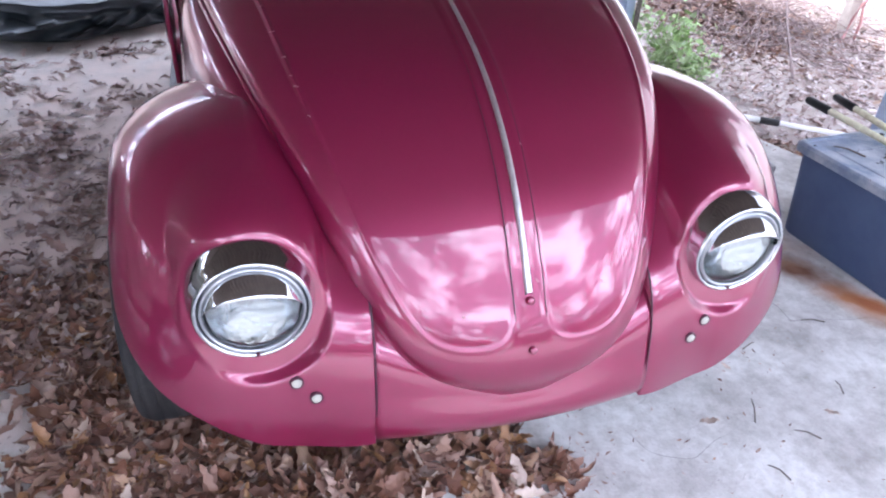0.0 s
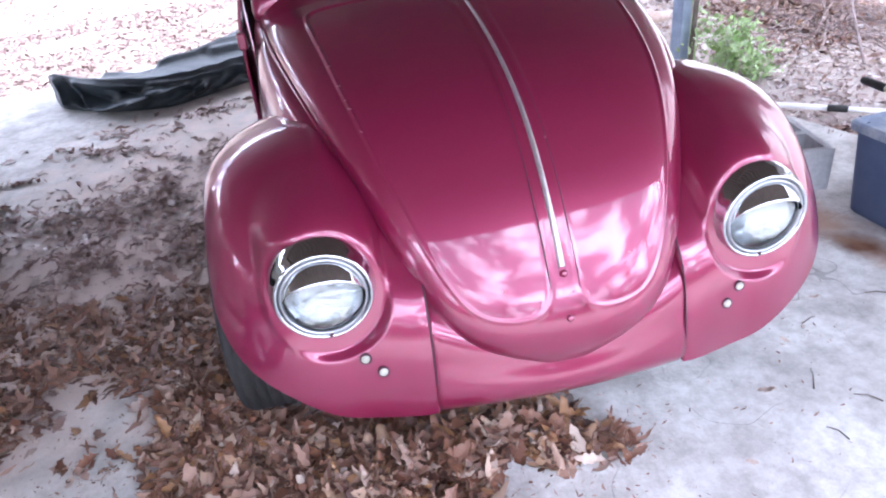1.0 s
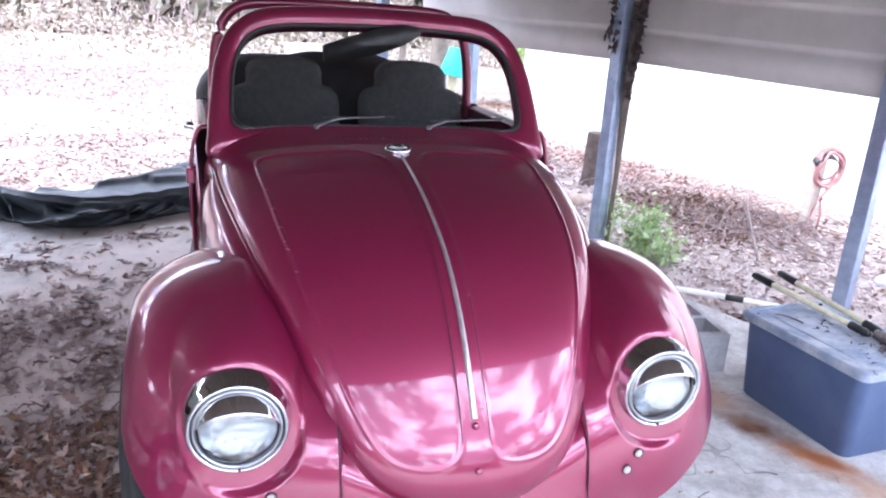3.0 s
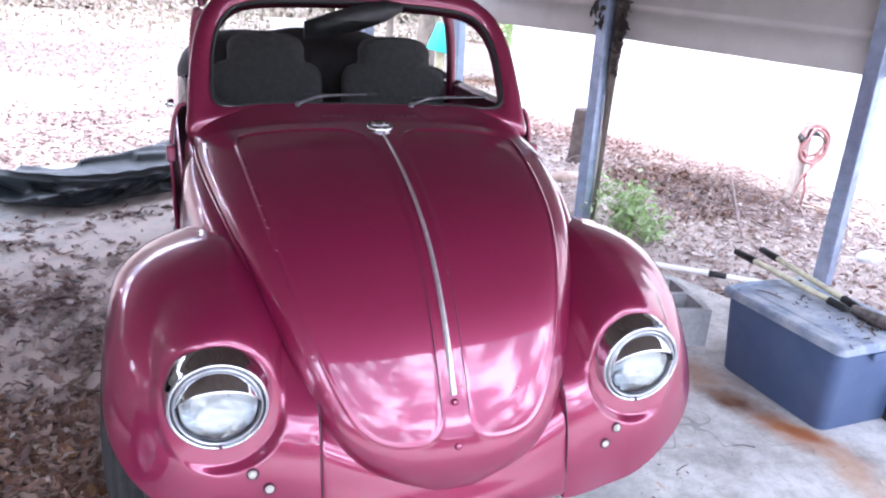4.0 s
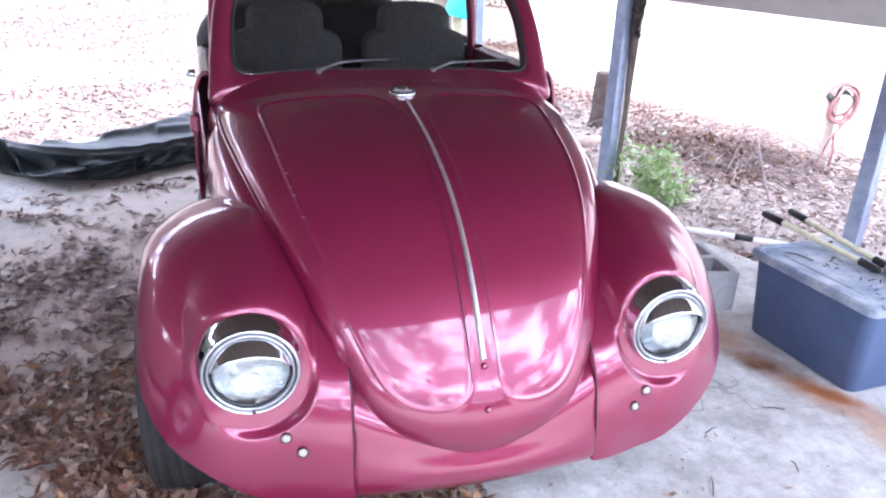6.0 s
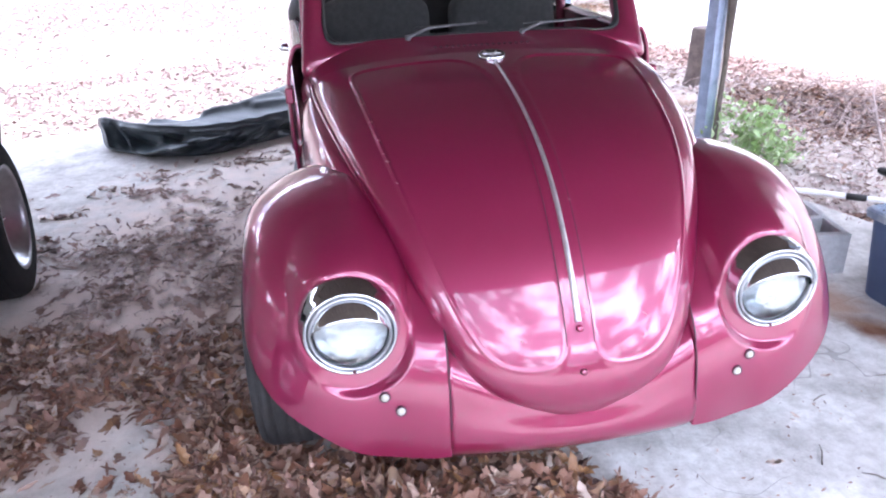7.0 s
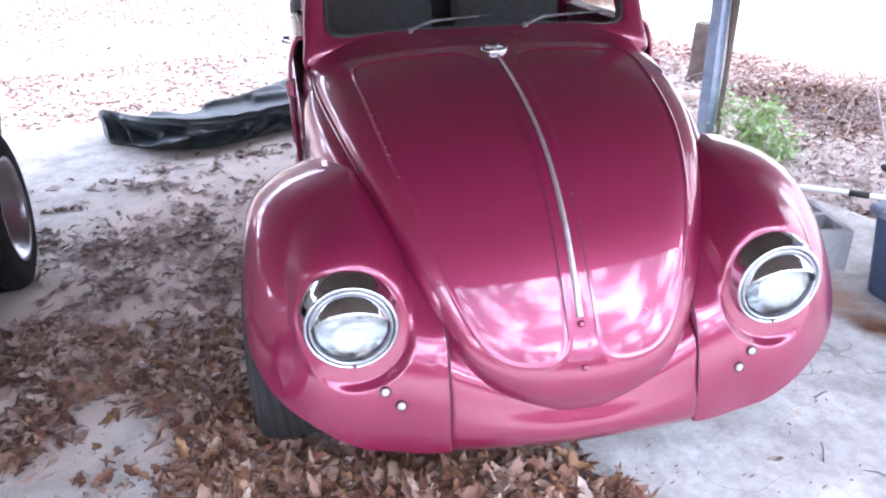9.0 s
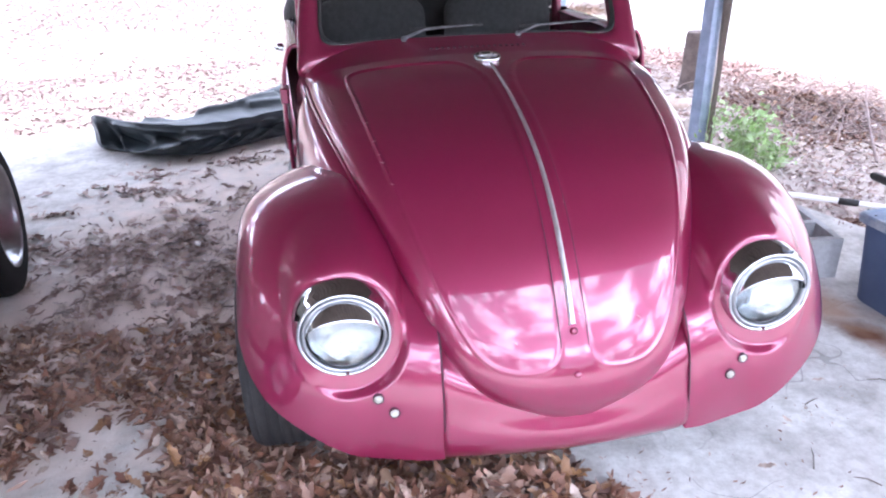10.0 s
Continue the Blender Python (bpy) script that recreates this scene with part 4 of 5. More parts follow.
def spread(n, cx, cy, rx, ry, turn=0.0, seed=0, height=0.0, core=0.6, base=0.002):
    """Places in a soft-edged oval; height: how high the heap is in its middle."""
    rng = np.random.default_rng(seed)
    r = np.abs(rng.normal(0, core, n)) % (core * 2.1)
    a = rng.uniform(0, 6.283, n)
    u, v = r * np.cos(a), r * np.sin(a)
    t = radians(turn)
    x = cx + u * rx * math.cos(t) - v * ry * math.sin(t)
    y = cy + u * rx * math.sin(t) + v * ry * math.cos(t)
    z = base + height * np.clip(1 - r * 0.8, 0, 1) * rng.uniform(0, 1, n)
    return list(zip(x, y, z))


def patch(n, s0, s1, w0, w1, z, seed, clump=2.2, keep=0.0):
    """Places over a stretch of the carport's plan, thicker in some patches."""
    rng = np.random.default_rng(seed)
    out = []
    while len(out) < n:
        s, w = rng.uniform(s0, s1), rng.uniform(w0, w1)
        p = cp(s, w, z)
        if noise.noise(Vector((p[0] * clump, p[1] * clump, seed))) > keep - rng.uniform(0, 0.35):
            out.append(p)
    return out


heap = [p for p in spread(2900, -0.40, 1.22, 0.58, 0.28, 0, 1, 0.085, 0.60) + spread(1100, -0.90, 1.58, 0.20, 0.30, 0, 2, 0.05) + spread(420, -0.86, 1.42, 0.20, 0.16, 0, 13, 0.04) + spread(420, -0.64, 1.42, 0.22, 0.12, 0, 24, 0.05) if p[0] < -0.18 + 0.55 * max(0.0, p[1] - 1.14) + 0.05 * noise.noise(Vector((p[0] * 9, p[1] * 9, 3))) or (p[1] > 1.30 and p[0] < 0.10)]
heap += spread(150, 0.03, 1.24, 0.13, 0.07, -12, 25, 0.012, 0.7) + spread(60, 0.14, 1.22, 0.07, 0.05, -30, 26, 0.006, 0.7)
leaves("leaf_pile", heap, (0.052, 0.108), "heap of dry brown oak leaves under the car's nose", HEAP_LEAF, "leaf pile", 0.42)
drift = spread(1500, -1.68, 2.26, 0.27, 0.24, 0, 3, 0.03, 0.6) + spread(2100, -1.18, 2.14, 0.36, 0.25, -8, 4, 0.03, 0.65) + spread(420, -1.00, 1.86, 0.20, 0.14, 0, 12, 0.03, 0.6)
drift += spread(320, -1.54, 1.86, 0.09, 0.24, 15, 14, 0.01, 0.6) + spread(130, -1.62, 1.66, 0.10, 0.10, 0, 15, 0.0, 0.6) + spread(200, -2.05, 2.25, 0.20, 0.2, 0, 16, 0.01)
drift += spread(330, -1.66, 3.16, 0.26, 0.30, -20, 5, 0.006, 0.85) + spread(200, -1.52, 2.70, 0.18, 0.18, 0, 17, 0.006, 0.8) + spread(300, -1.26, 3.25, 0.16, 0.40, 8, 6, 0.006, 0.85) + spread(260, -1.08, 2.74, 0.16, 0.28, 0, 18, 0.006, 0.85)
drift += spread(60, -1.10, 3.85, 0.36, 0.26, 20, 19, 0.0, 0.7) + spread(80, -1.72, 4.08, 0.36, 0.20, -10, 7, 0.0, 0.7) + spread(30, -1.66, 4.40, 0.32, 0.10, 0, 20) + spread(22, -2.06, 3.78, 0.12, 0.03, 0, 21) + spread(45, -2.02, 3.32, 0.13, 0.20, 0, 22) + spread(90, -1.15, 4.60, 0.40, 0.20, 0, 8) + spread(60, -1.5, 4.2, 0.9, 0.5, 0, 28, core=0.8)
drift += spread(14, -1.25, 1.55, 0.30, 0.2, 0, 9) + spread(12, -1.3, 1.25, 0.5, 0.3, 0, 10) + spread(120, -1.5, 3.0, 0.7, 0.9, 0, 11, core=0.8)
drift += [(-1.24, 1.64, 0.002), (-1.31, 1.52, 0.002), (-1.15, 1.53, 0.002), (-1.08, 1.43, 0.002), (-1.42, 1.57, 0.002), (-1.45, 1.83, 0.002), (-1.20, 1.47, 0.002), (-1.26, 1.60, 0.002), (-1.33, 1.55, 0.002)]
leaves("scattered_leaves", [p for i, p in enumerate(drift) if p[1] < 2.5 and (p[1] < 2.0 or i % 5 < 2)], (0.045, 0.100), "dry brown oak leaves drifted over the concrete", HEAP_LEAF, flat=0.27)
leaves("scattered_leaves", [p for i, p in enumerate(drift) if 1.7 < p[1] < 2.5 and i % 6 == 5], (0.060, 0.115), "curled oak leaves among the brown drift, sky sheen in their colour", SHEEN_LEAF, flat=0.30)
leaves("scattered_leaves", [p for i, p in enumerate(drift) if p[1] >= 2.5 and i % 5 < 4], (0.055, 0.105), "larger dry oak leaves scattered along the pale slab", SHEEN_LEAF, flat=0.16)
few = [(0.44, 1.05, 0.002), (0.62, 1.27, 0.002), (0.80, 1.45, 0.002), (0.98, 1.22, 0.002), (1.02, 1.62, 0.002), (1.25, 1.95, 0.002), (1.55, 1.30, 0.002), (0.92, 1.9, 0.002)]
for spot in few:
    ob = leaves("fallen_leaf", [(0, 0, 0)], (0.045, 0.046), "")
    del ob["kind"]
    ob.matrix_basis = pose(*spot, 0, 0, spot[0] * 900) @ Matrix.Scale(0.7 + 0.6 * ((spot[1] * 7) % 1), 4)
    tagged(ob, "single dry brown leaf on the bare concrete", "leaf", "stray leaves")
for x, y, a, L in ((0.77, 1.28, 60, 0.09), (0.86, 1.17, 140, 0.07), (0.93, 1.52, 20, 0.06), (1.08, 1.30, 75, 0.05), (1.22, 1.58, 160, 0.08), (0.70, 1.08, 115, 0.06)):
    d = np.array([math.cos(radians(a)), math.sin(radians(a)), 0]) * L / 2
    p = np.array([x, y, 0.004])
    tagged(tube("twig", [p - d, p + d * 0.1 + np.array([0.006, 0.004, 0.003]), p + d], [0.0022, 0.002, 0.001], BARK, None, 5), "short dark twig on the concrete", "twig", "twigs on the slab")
crumbs = spread(1500, -0.40, 1.20, 0.75, 0.34, 0, 61, 0.05, 0.7) + spread(900, -1.35, 2.2, 0.75, 0.45, 0, 62, 0.01, 0.7) + spread(900, -1.4, 3.2, 0.6, 0.9, 0, 63, 0.0, 0.7) + spread(80, 0.9, 1.5, 0.6, 0.45, 20, 64, 0.0, 0.8) + spread(300, -1.2, 1.5, 0.5, 0.3, 0, 65, 0.0, 0.7)
leaves("leaf_crumbs", crumbs, (0.006, 0.022), "crumbled bits of dry leaf on the concrete", category="leaf crumbs", flat=0.4)
leaves("yard_leaves", patch(26000, -2.5, 6.8, -2.9, 0.75, -0.07, 21, 1.3, -0.15), (0.035, 0.08), "litter of dry oak leaves between carport and house", PALE_LEAF, flat=0.25)
leaves("dark_yard_leaves", patch(2400, -2.5, 6.6, -2.8, 0.75, -0.065, 27, 1.1, 0.0), (0.03, 0.07), "darker oak leaves among the pale yard litter", LEAF)
leaves("brown_yard_leaves", spread(1500, 4.04, 12.84, 0.9, 1.1, 0, 54, 0.0, 0.8, -0.07) + spread(1100, 7.96, 24.40, 1.6, 2.0, 0, 55, 0.0, 0.8, -0.07) + spread(420, 1.99, 2.79, 0.22, 0.20, 0, 53, 0.04, 0.7, -0.06) + spread(2900, 3.42, 5.2, 0.60, 0.80, 30, 51, 0.13, 0.7, -0.07) + spread(500, 3.1, 4.4, 0.6, 0.4, 0, 52, 0.0, 0.7, -0.07), (0.04, 0.09), "reddish-brown oak leaves heaped round the brush pile", LEAF)
leaves("leaf_bank", spread(1500, 3.60, 7.0, 0.45, 1.3, 15, 56, 0.05, 0.75, -0.07) + spread(1300, 3.05, 8.1, 0.65, 1.1, 15, 57, 0.03, 0.8, -0.07), (0.05, 0.10), "brown oak leaves banked along the foot of the house", YARD_LEAF, flat=0.3)
leaves("back_yard_leaves", patch(22000, 6.5, 21, -2.5, 16, -0.05, 23, 0.45, 0.0), (0.05, 0.10), "brown oak leaves strewn over the back yard", YARD_LEAF, flat=0.25)
leaves("far_yard_leaves", patch(15000, 4.5, 7.4, -1.5, 9.0, -0.07, 22, 0.9, -0.05), (0.035, 0.085), "dry oak leaves over the pale yard behind the carport", YARD_LEAF, flat=0.2)


# ---- things beside the car ----
def rounded_ring(hx, hy, r, z, n=8):
    out = []
    for cx, cy, a0 in ((hx - r, hy - r, 0), (-hx + r, hy - r, 90), (-hx + r, -hy + r, 180), (hx - r, -hy + r, 270)):
        for a in np.linspace(a0, a0 + 90, n):
            out.append((cx + r * math.cos(radians(a)), cy + r * math.sin(radians(a)), z))
    return out


def loft(name, rings, material, parent=None, label="", caps=True, smooth=True):
    P = np.array(rings)
    n, m = P.shape[:2]
    f = grid_faces(n, m, True)
    if caps:
        f += [tuple(range(m))[::-1], tuple(range((n - 1) * m, n * m))]
    ob = mesh(name, P.reshape(-1, 3), f, material, parent, smooth, label)
    if smooth:
        ob.data.set_sharp_from_angle(angle=radians(40))
    return ob


def storage_tote():
    t = empty("storage_tote", (1.722, 1.875, 0), "slate blue plastic storage tote with a dusty lid", "storage bin", rz=5)
    loft("tub", [rounded_ring(0.175, 0.255, 0.04, 0.0), rounded_ring(0.183, 0.262, 0.042, 0.012), rounded_ring(0.205, 0.282, 0.042, 0.325), rounded_ring(0.214, 0.291, 0.036, 0.330), rounded_ring(0.214, 0.291, 0.036, 0.345)], TOTE, t)
    lid = loft("lid", [rounded_ring(0.222, 0.299, 0.034, 0.335), rounded_ring(0.224, 0.301, 0.034, 0.362), rounded_ring(0.216, 0.293, 0.032, 0.370), rounded_ring(0.200, 0.277, 0.030, 0.370), rounded_ring(0.196, 0.273, 0.028, 0.366), rounded_ring(0.15, 0.22, 0.04, 0.366), rounded_ring(0.147, 0.217, 0.04, 0.369)], LID, t, "dusty grey-blue lid")
    for y in (-0.16, 0.16):
        part("lid_rib", box_bm((0.20, 0.012, 0.012), 0.003, pose(0.0, y, 0.366)), LID, lid)
    for s in (-1, 1):
        part("handle", box_bm((0.13, 0.022, 0.03), 0.006, pose(0, s * 0.297, 0.318)), TOTE, t)
    return t


storage_tote()


def loppers():
    t = empty("loppers", (0, 0, 0), "long-handled loppers with yellow handles and black grips", "loppers")
    z = 0.395
    for a, b in (((1.765, 2.45), (1.775, 1.80)), ((1.915, 2.46), (1.835, 1.80))):
        a3, b3 = np.array([*a, z]), np.array([*b, z - 0.004])
        d = b3 - a3
        tube("handle", [a3 + d * 0.18, b3 - d * 0.12], 0.0125, YELLOW, t, 10, "pale yellow tube handle")
        tube("grip", [a3, a3 + d * 0.02, a3 + d * 0.19, a3 + d * 0.20], [0.012, 0.017, 0.017, 0.013], BLACK, t, 10, "black rubber grip")
        tube("ferrule", [b3 - d * 0.14, b3 - d * 0.03, b3], [0.016, 0.016, 0.011], BLACK, t, 10)
    tube("blade", [(1.80, 1.80, z), (1.815, 1.72, z), (1.85, 1.66, z), (1.90, 1.63, z)], [0.018, 0.022, 0.016, 0.004], RUSTY, t, 6, "dull dark steel cutting blade")
    tube("hook", [(1.81, 1.80, z - 0.01), (1.80, 1.70, z - 0.01), (1.83, 1.62, z - 0.01), (1.88, 1.58, z - 0.01)], [0.014, 0.016, 0.012, 0.004], RUSTY, t, 6, "dull dark steel hook")


loppers()
leaves("lid_litter", spread(90, 1.80, 1.70, 0.16, 0.10, 20, 91, 0.01, 0.7, 0.368) + spread(30, 1.70, 1.95, 0.22, 0.30, 0, 92, 0.0, 0.7, 0.368), (0.010, 0.034), "crumbled dry leaves and dust on the blue lid", DARK_LEAF, "leaf crumbs", 0.35)
for x, y, a, L in ((1.60, 2.02, 118, 0.11), (1.78, 1.72, 30, 0.14), (1.83, 1.68, 165, 0.10), (1.74, 1.66, 75, 0.08)):
    d = np.array([math.cos(radians(a)), math.sin(radians(a)), 0]) * L / 2
    p = np.array([x, y, 0.374])
    tagged(tube("twig", [p - d, p + d * 0.1 + np.array([0.005, 0.004, 0.004]), p + d], [0.0034, 0.003, 0.0015], BARK, None, 5), "short dark twig lying on the dusty lid", "twig", "twigs on the lid")


def cinder_block():
    bm = bmesh.new()
    L, W, H, w = 0.395, 0.195, 0.190, 0.030
    xs = [-W / 2, -W / 2 + w, W / 2 - w, W / 2]
    ys = [-L / 2, -L / 2 + w, -w / 2, w / 2, L / 2 - w, L / 2]
    g = {(i, j, k): bm.verts.new((x, y, k * H)) for i, x in enumerate(xs) for j, y in enumerate(ys) for k in (0, 1)}
    solid = lambda i, j: 0 <= i < 3 and 0 <= j < 5 and not (i == 1 and j in (1, 3))
    for i in range(3):
        for j in range(5):
            if not solid(i, j):
                continue
            for k in (0, 1):
                q = [g[i, j, k], g[i + 1, j, k], g[i + 1, j + 1, k], g[i, j + 1, k]]
                bm.faces.new(q if k else q[::-1])
            for (di, dj), (a, b) in (((-1, 0), ((i, j + 1), (i, j))), ((1, 0), ((i + 1, j), (i + 1, j + 1))), ((0, -1), ((i, j), (i + 1, j))), ((0, 1), ((i + 1, j + 1), (i, j + 1)))):
                if not solid(i + di, j + dj):
                    bm.faces.new([g[(*a, 0)], g[(*b, 0)], g[(*b, 1)], g[(*a, 1)]])
    bmesh.ops.bevel(bm, geom=[e for e in bm.edges if e.calc_face_angle(0) > 0.5], offset=0.005, segments=2, affect="EDGES")
    ob = part("cinder_block", bm, BLOCK)
    ob.matrix_basis = pose(1.500, 2.50, 0, 0, 0, -8) @ Matrix.Diagonal((0.97, 1.0, 0.95, 1.0))
    tagged(ob, "grey two-cell concrete cinder block on the slab", "cinder block")


cinder_block()


def white_pole():
    t = empty("white_pole", (0, 0, 0), "white pole with a black joint lying on the leaves", "pole")
    a, b = np.array([1.75, 3.53, -0.03]), np.array([2.75, 2.74, -0.02])
    d = b - a
    tube("shaft", [a, a + d * 0.47], 0.015, WHITE, t)
    tube("joint", [a + d * 0.465, a + d * 0.47, a + d * 0.54, a + d * 0.545], [0.014, 0.019, 0.019, 0.014], BLACK, t, 10, "black joint sleeve")
    tube("shaft", [a + d * 0.54, b], 0.013, WHITE, t)


white_pole()


def crumpled_tarp():
    n, m = 220, 120
    plan = [  # x, front foot y, ridge height, depth, height at mid top and at the back
        (-2.25, 5.26, 0.195, 0.16, 0.12, 0.06), (-2.17, 5.10, 0.235, 0.20, 0.14, 0.08), (-2.02, 4.98, 0.225, 0.20, 0.14, 0.09), (-1.75, 4.83, 0.215, 0.30, 0.17, 0.13), (-1.42, 4.78, 0.21, 0.44, 0.20, 0.18),
        (-1.12, 4.98, 0.20, 0.6, 0.235, 0.235), (-0.80, 5.18, 0.20, 0.85, 0.26, 0.24), (-0.30, 5.34, 0.20, 0.9, 0.25, 0.22), (0.20, 5.42, 0.15, 0.6, 0.16, 0.10)]
    folds = [  # on the front: from x, height share to x, height share; how far it stands out, how wide
        (-1.90, 0.10, -1.46, 0.62, 0.060, 0.085), (-1.86, 0.06, -1.62, 0.30, 0.050, 0.11), (-1.62, 0.36, -1.30, 0.66, 0.055, 0.070), (-1.70, 0.62, -1.50, 0.46, -0.050, 0.07), (-1.98, 0.62, -1.80, 0.36, -0.055, 0.10),
        (-2.20, 0.98, -2.12, 0.10, 0.045, 0.07), (-2.10, 0.86, -2.00, 0.20, -0.050, 0.08), (-2.02, 0.90, -1.94, 0.15, 0.040, 0.06), (-1.50, 0.86, -0.95, 0.74, 0.035, 0.08), (-1.40, 0.10, -1.20, 0.52, 0.050, 0.075),
        (-1.34, 0.56, -1.22, 0.30, -0.045, 0.07), (-1.24, 0.12, -1.06, 0.60, 0.045, 0.07), (-1.10, 0.20, -0.90, 0.62, 0.050, 0.08), (-1.04, 0.56, -0.86, 0.26, -0.045, 0.08), (-0.75, 0.30, -0.30, 0.40, -0.040, 0.14), (-2.00, 0.92, -1.60, 0.80, 0.030, 0.08)]
    pleats = [  # on the top: from x, y to x, y; height, width
        (-1.85, 5.16, -1.55, 5.30, 0.040, 0.07), (-1.45, 5.02, -0.95, 5.42, 0.045, 0.08), (-1.30, 5.28, -0.90, 5.62, -0.035, 0.10), (-1.10, 5.20, -0.60, 5.44, 0.035, 0.08), (-1.62, 5.00, -1.40, 5.22, -0.025, 0.06)]

    def ridge(px, py, a, b, c, d, wide):
        """Soft at one flank, sharp at the crest, fading out past the ends of the segment."""
        t = ((px - a) * (c - a) + (py - b) * (d - b)) / ((c - a) ** 2 + (d - b) ** 2)
        e = max(0.0, t - 1, -t) * math.hypot(c - a, d - b)
        t = min(1.0, max(0.0, t))
        q = math.hypot(px - a - t * (c - a), py - b - t * (d - b)) / wide
        return math.exp(-1.9 * q**1.35) * math.exp(-((e / 0.10) ** 2))

    rows = []
    for x, yf, zr, d, z1, z2 in spline(plan, np.linspace(0, 1, n)):
        prof = [(yf + 0.06, 0.004), (yf + 0.01, 0.015), (yf, 0.30 * zr), (yf + 0.015, 0.66 * zr), (yf + 0.02, 0.95 * zr), (yf + 0.055, 1.03 * zr), (yf + 0.15 + 0.4 * d, z1), (yf + 0.15 + 0.75 * d, z2), (yf + 0.20 + 0.8 * d, 0.004)]
        row = []
        for k, (y, z) in enumerate(spline(prof, np.linspace(0, 1, m))):
            f = k / (m - 1)
            front = max(0.0, min(1, 1.6 - f * 2.6))
            top = max(0.0, min(1, f * 5 - 2.6))
            lift = min(1, z / 0.05)
            share = z / zr
            out = sum(h * ridge(x * 1.0, share * 0.32, a, b * 0.32, c, e * 0.32, w * 0.62) for a, b, c, e, h, w in folds)
            up = sum(h * ridge(x, y, a, b, c, e, w) for a, b, c, e, h, w in pleats)
            fine = 0.014 * noise.noise(Vector((x * 7 + y * 3, y * 6, z * 14))) + 0.020 * noise.noise(Vector((x * 3.1, y * 3, z * 7 + 5)))
            row.append((x + 0.02 * noise.noise(Vector((x * 4, y * 4, z * 9))), y - front * lift * (out * 2.0 + fine), max(0.003, z + lift * (front * 0.45 * out + top * up * 1.5 + fine * 0.8))))
        rows.append(row)
    P = np.array(rows)
    f = grid_faces(n, m) + [tuple(range(m)), tuple(range((n - 1) * m, n * m))]
    ob = mesh("tarp", P.reshape(-1, 3), f, TARP)
    tagged(ob, "crumpled dark grey-green tarpaulin folded on the slab", "tarp")


crumpled_tarp()


def black_pot():
    ob = lathe("plant_pot", [(0.0, 0.004), (0.075, 0.004), (0.09, 0.15), (0.10, 0.155), (0.10, 0.185), (0.092, 0.185), (0.085, 0.16), (0.07, 0.02), (0, 0.02)], BLACK, None, 28, Matrix.Translation((1.96, 1.60, 0)))
    tagged(ob, "empty black plastic plant pot on the slab", "plant pot")


black_pot()


# ---- yard between carport and house ----
def house():
    h = empty("house", (4.086, 7.586, 0), "long white mobile home with lap siding", "house", rz=15.9)
    L, D, H = 9.5, 4.0, 3.0
    part("wall", box_bm((0.12, L, H), 0, pose(0.06, -2.5, H / 2 - 0.1)), WHITE, h)
    part("wall", box_bm((D, 0.12, H), 0, pose(D / 2 + 0.12, -2.5 + L / 2 - 0.06, H / 2 - 0.1)), WHITE, h)
    part("wall", box_bm((D, 0.12, H), 0, pose(D / 2 + 0.12, -2.5 - L / 2 + 0.06, H / 2 - 0.1)), WHITE, h)
    part("wall", box_bm((0.12, L, H), 0, pose(D + 0.18, -2.5, H / 2 - 0.1)), WHITE, h)
    for i in range(13):
        part("siding_board", box_bm((0.016, L + 0.02, 0.20), 0.003, pose(-0.006, -2.5, 0.12 + i * 0.205, 0, -2, 0)), WHITE, h)
    part("roof", box_bm((D + 0.6, L + 0.5, 0.12), 0.02, pose(D / 2 + 0.1, -2.5, H + 0.0)), SHEET, h)


house()


def hose_post():
    t = empty("hose_post", (4.08, 4.62, -0.08), "wooden post with a red garden hose coiled over it", "hose post")
    part("post", box_bm((0.085, 0.085, 0.72), 0.010, pose(0, 0, 0.36)), OLD_WOOD, t, "bleached wooden post")
    for i in range(4):
        r = 0.120 + 0.013 * (i % 3)
        pts = []
        for a in np.linspace(0, 2 * math.pi, 48):
            pts.append((0.035 + r * math.cos(a) + 0.014 * math.sin(a * 2 + i), -0.060 - 0.012 * i + 0.014 * math.sin(3 * a + i), 0.555 + r * (1.05 + 0.10 * (i % 2)) * math.sin(a) - 0.012 * i))
        tube("hose_coil", pts, 0.011, RED, t, 8, "faded red garden hose")
    tube("hose_end", [(0.10, -0.09, 0.50), (0.05, -0.115, 0.37), (-0.02, -0.10, 0.28), (-0.045, -0.085, 0.17), (-0.09, -0.11, 0.06), (-0.15, -0.14, 0.012)], 0.011, RED, t, 8)
    tube("hose_end", [(0.09, -0.08, 0.46), (0.03, -0.105, 0.35), (0.0, -0.10, 0.26), (0.03, -0.10, 0.15), (0.02, -0.10, 0.02)], 0.011, RED, t, 8)
    rows = [[(x, -0.05 - 0.03 * k, 0.55 + 0.10 * math.sqrt(max(0, 1 - (x / 0.13) ** 2)) - 0.02 * k) for x in np.linspace(-0.12, 0.12, 14)] for k in (0, 1, 2)]
    sheet("hose_hanger", rows, BLACK, t, label="dark metal hose hanger", thick=0.006)


hose_post()


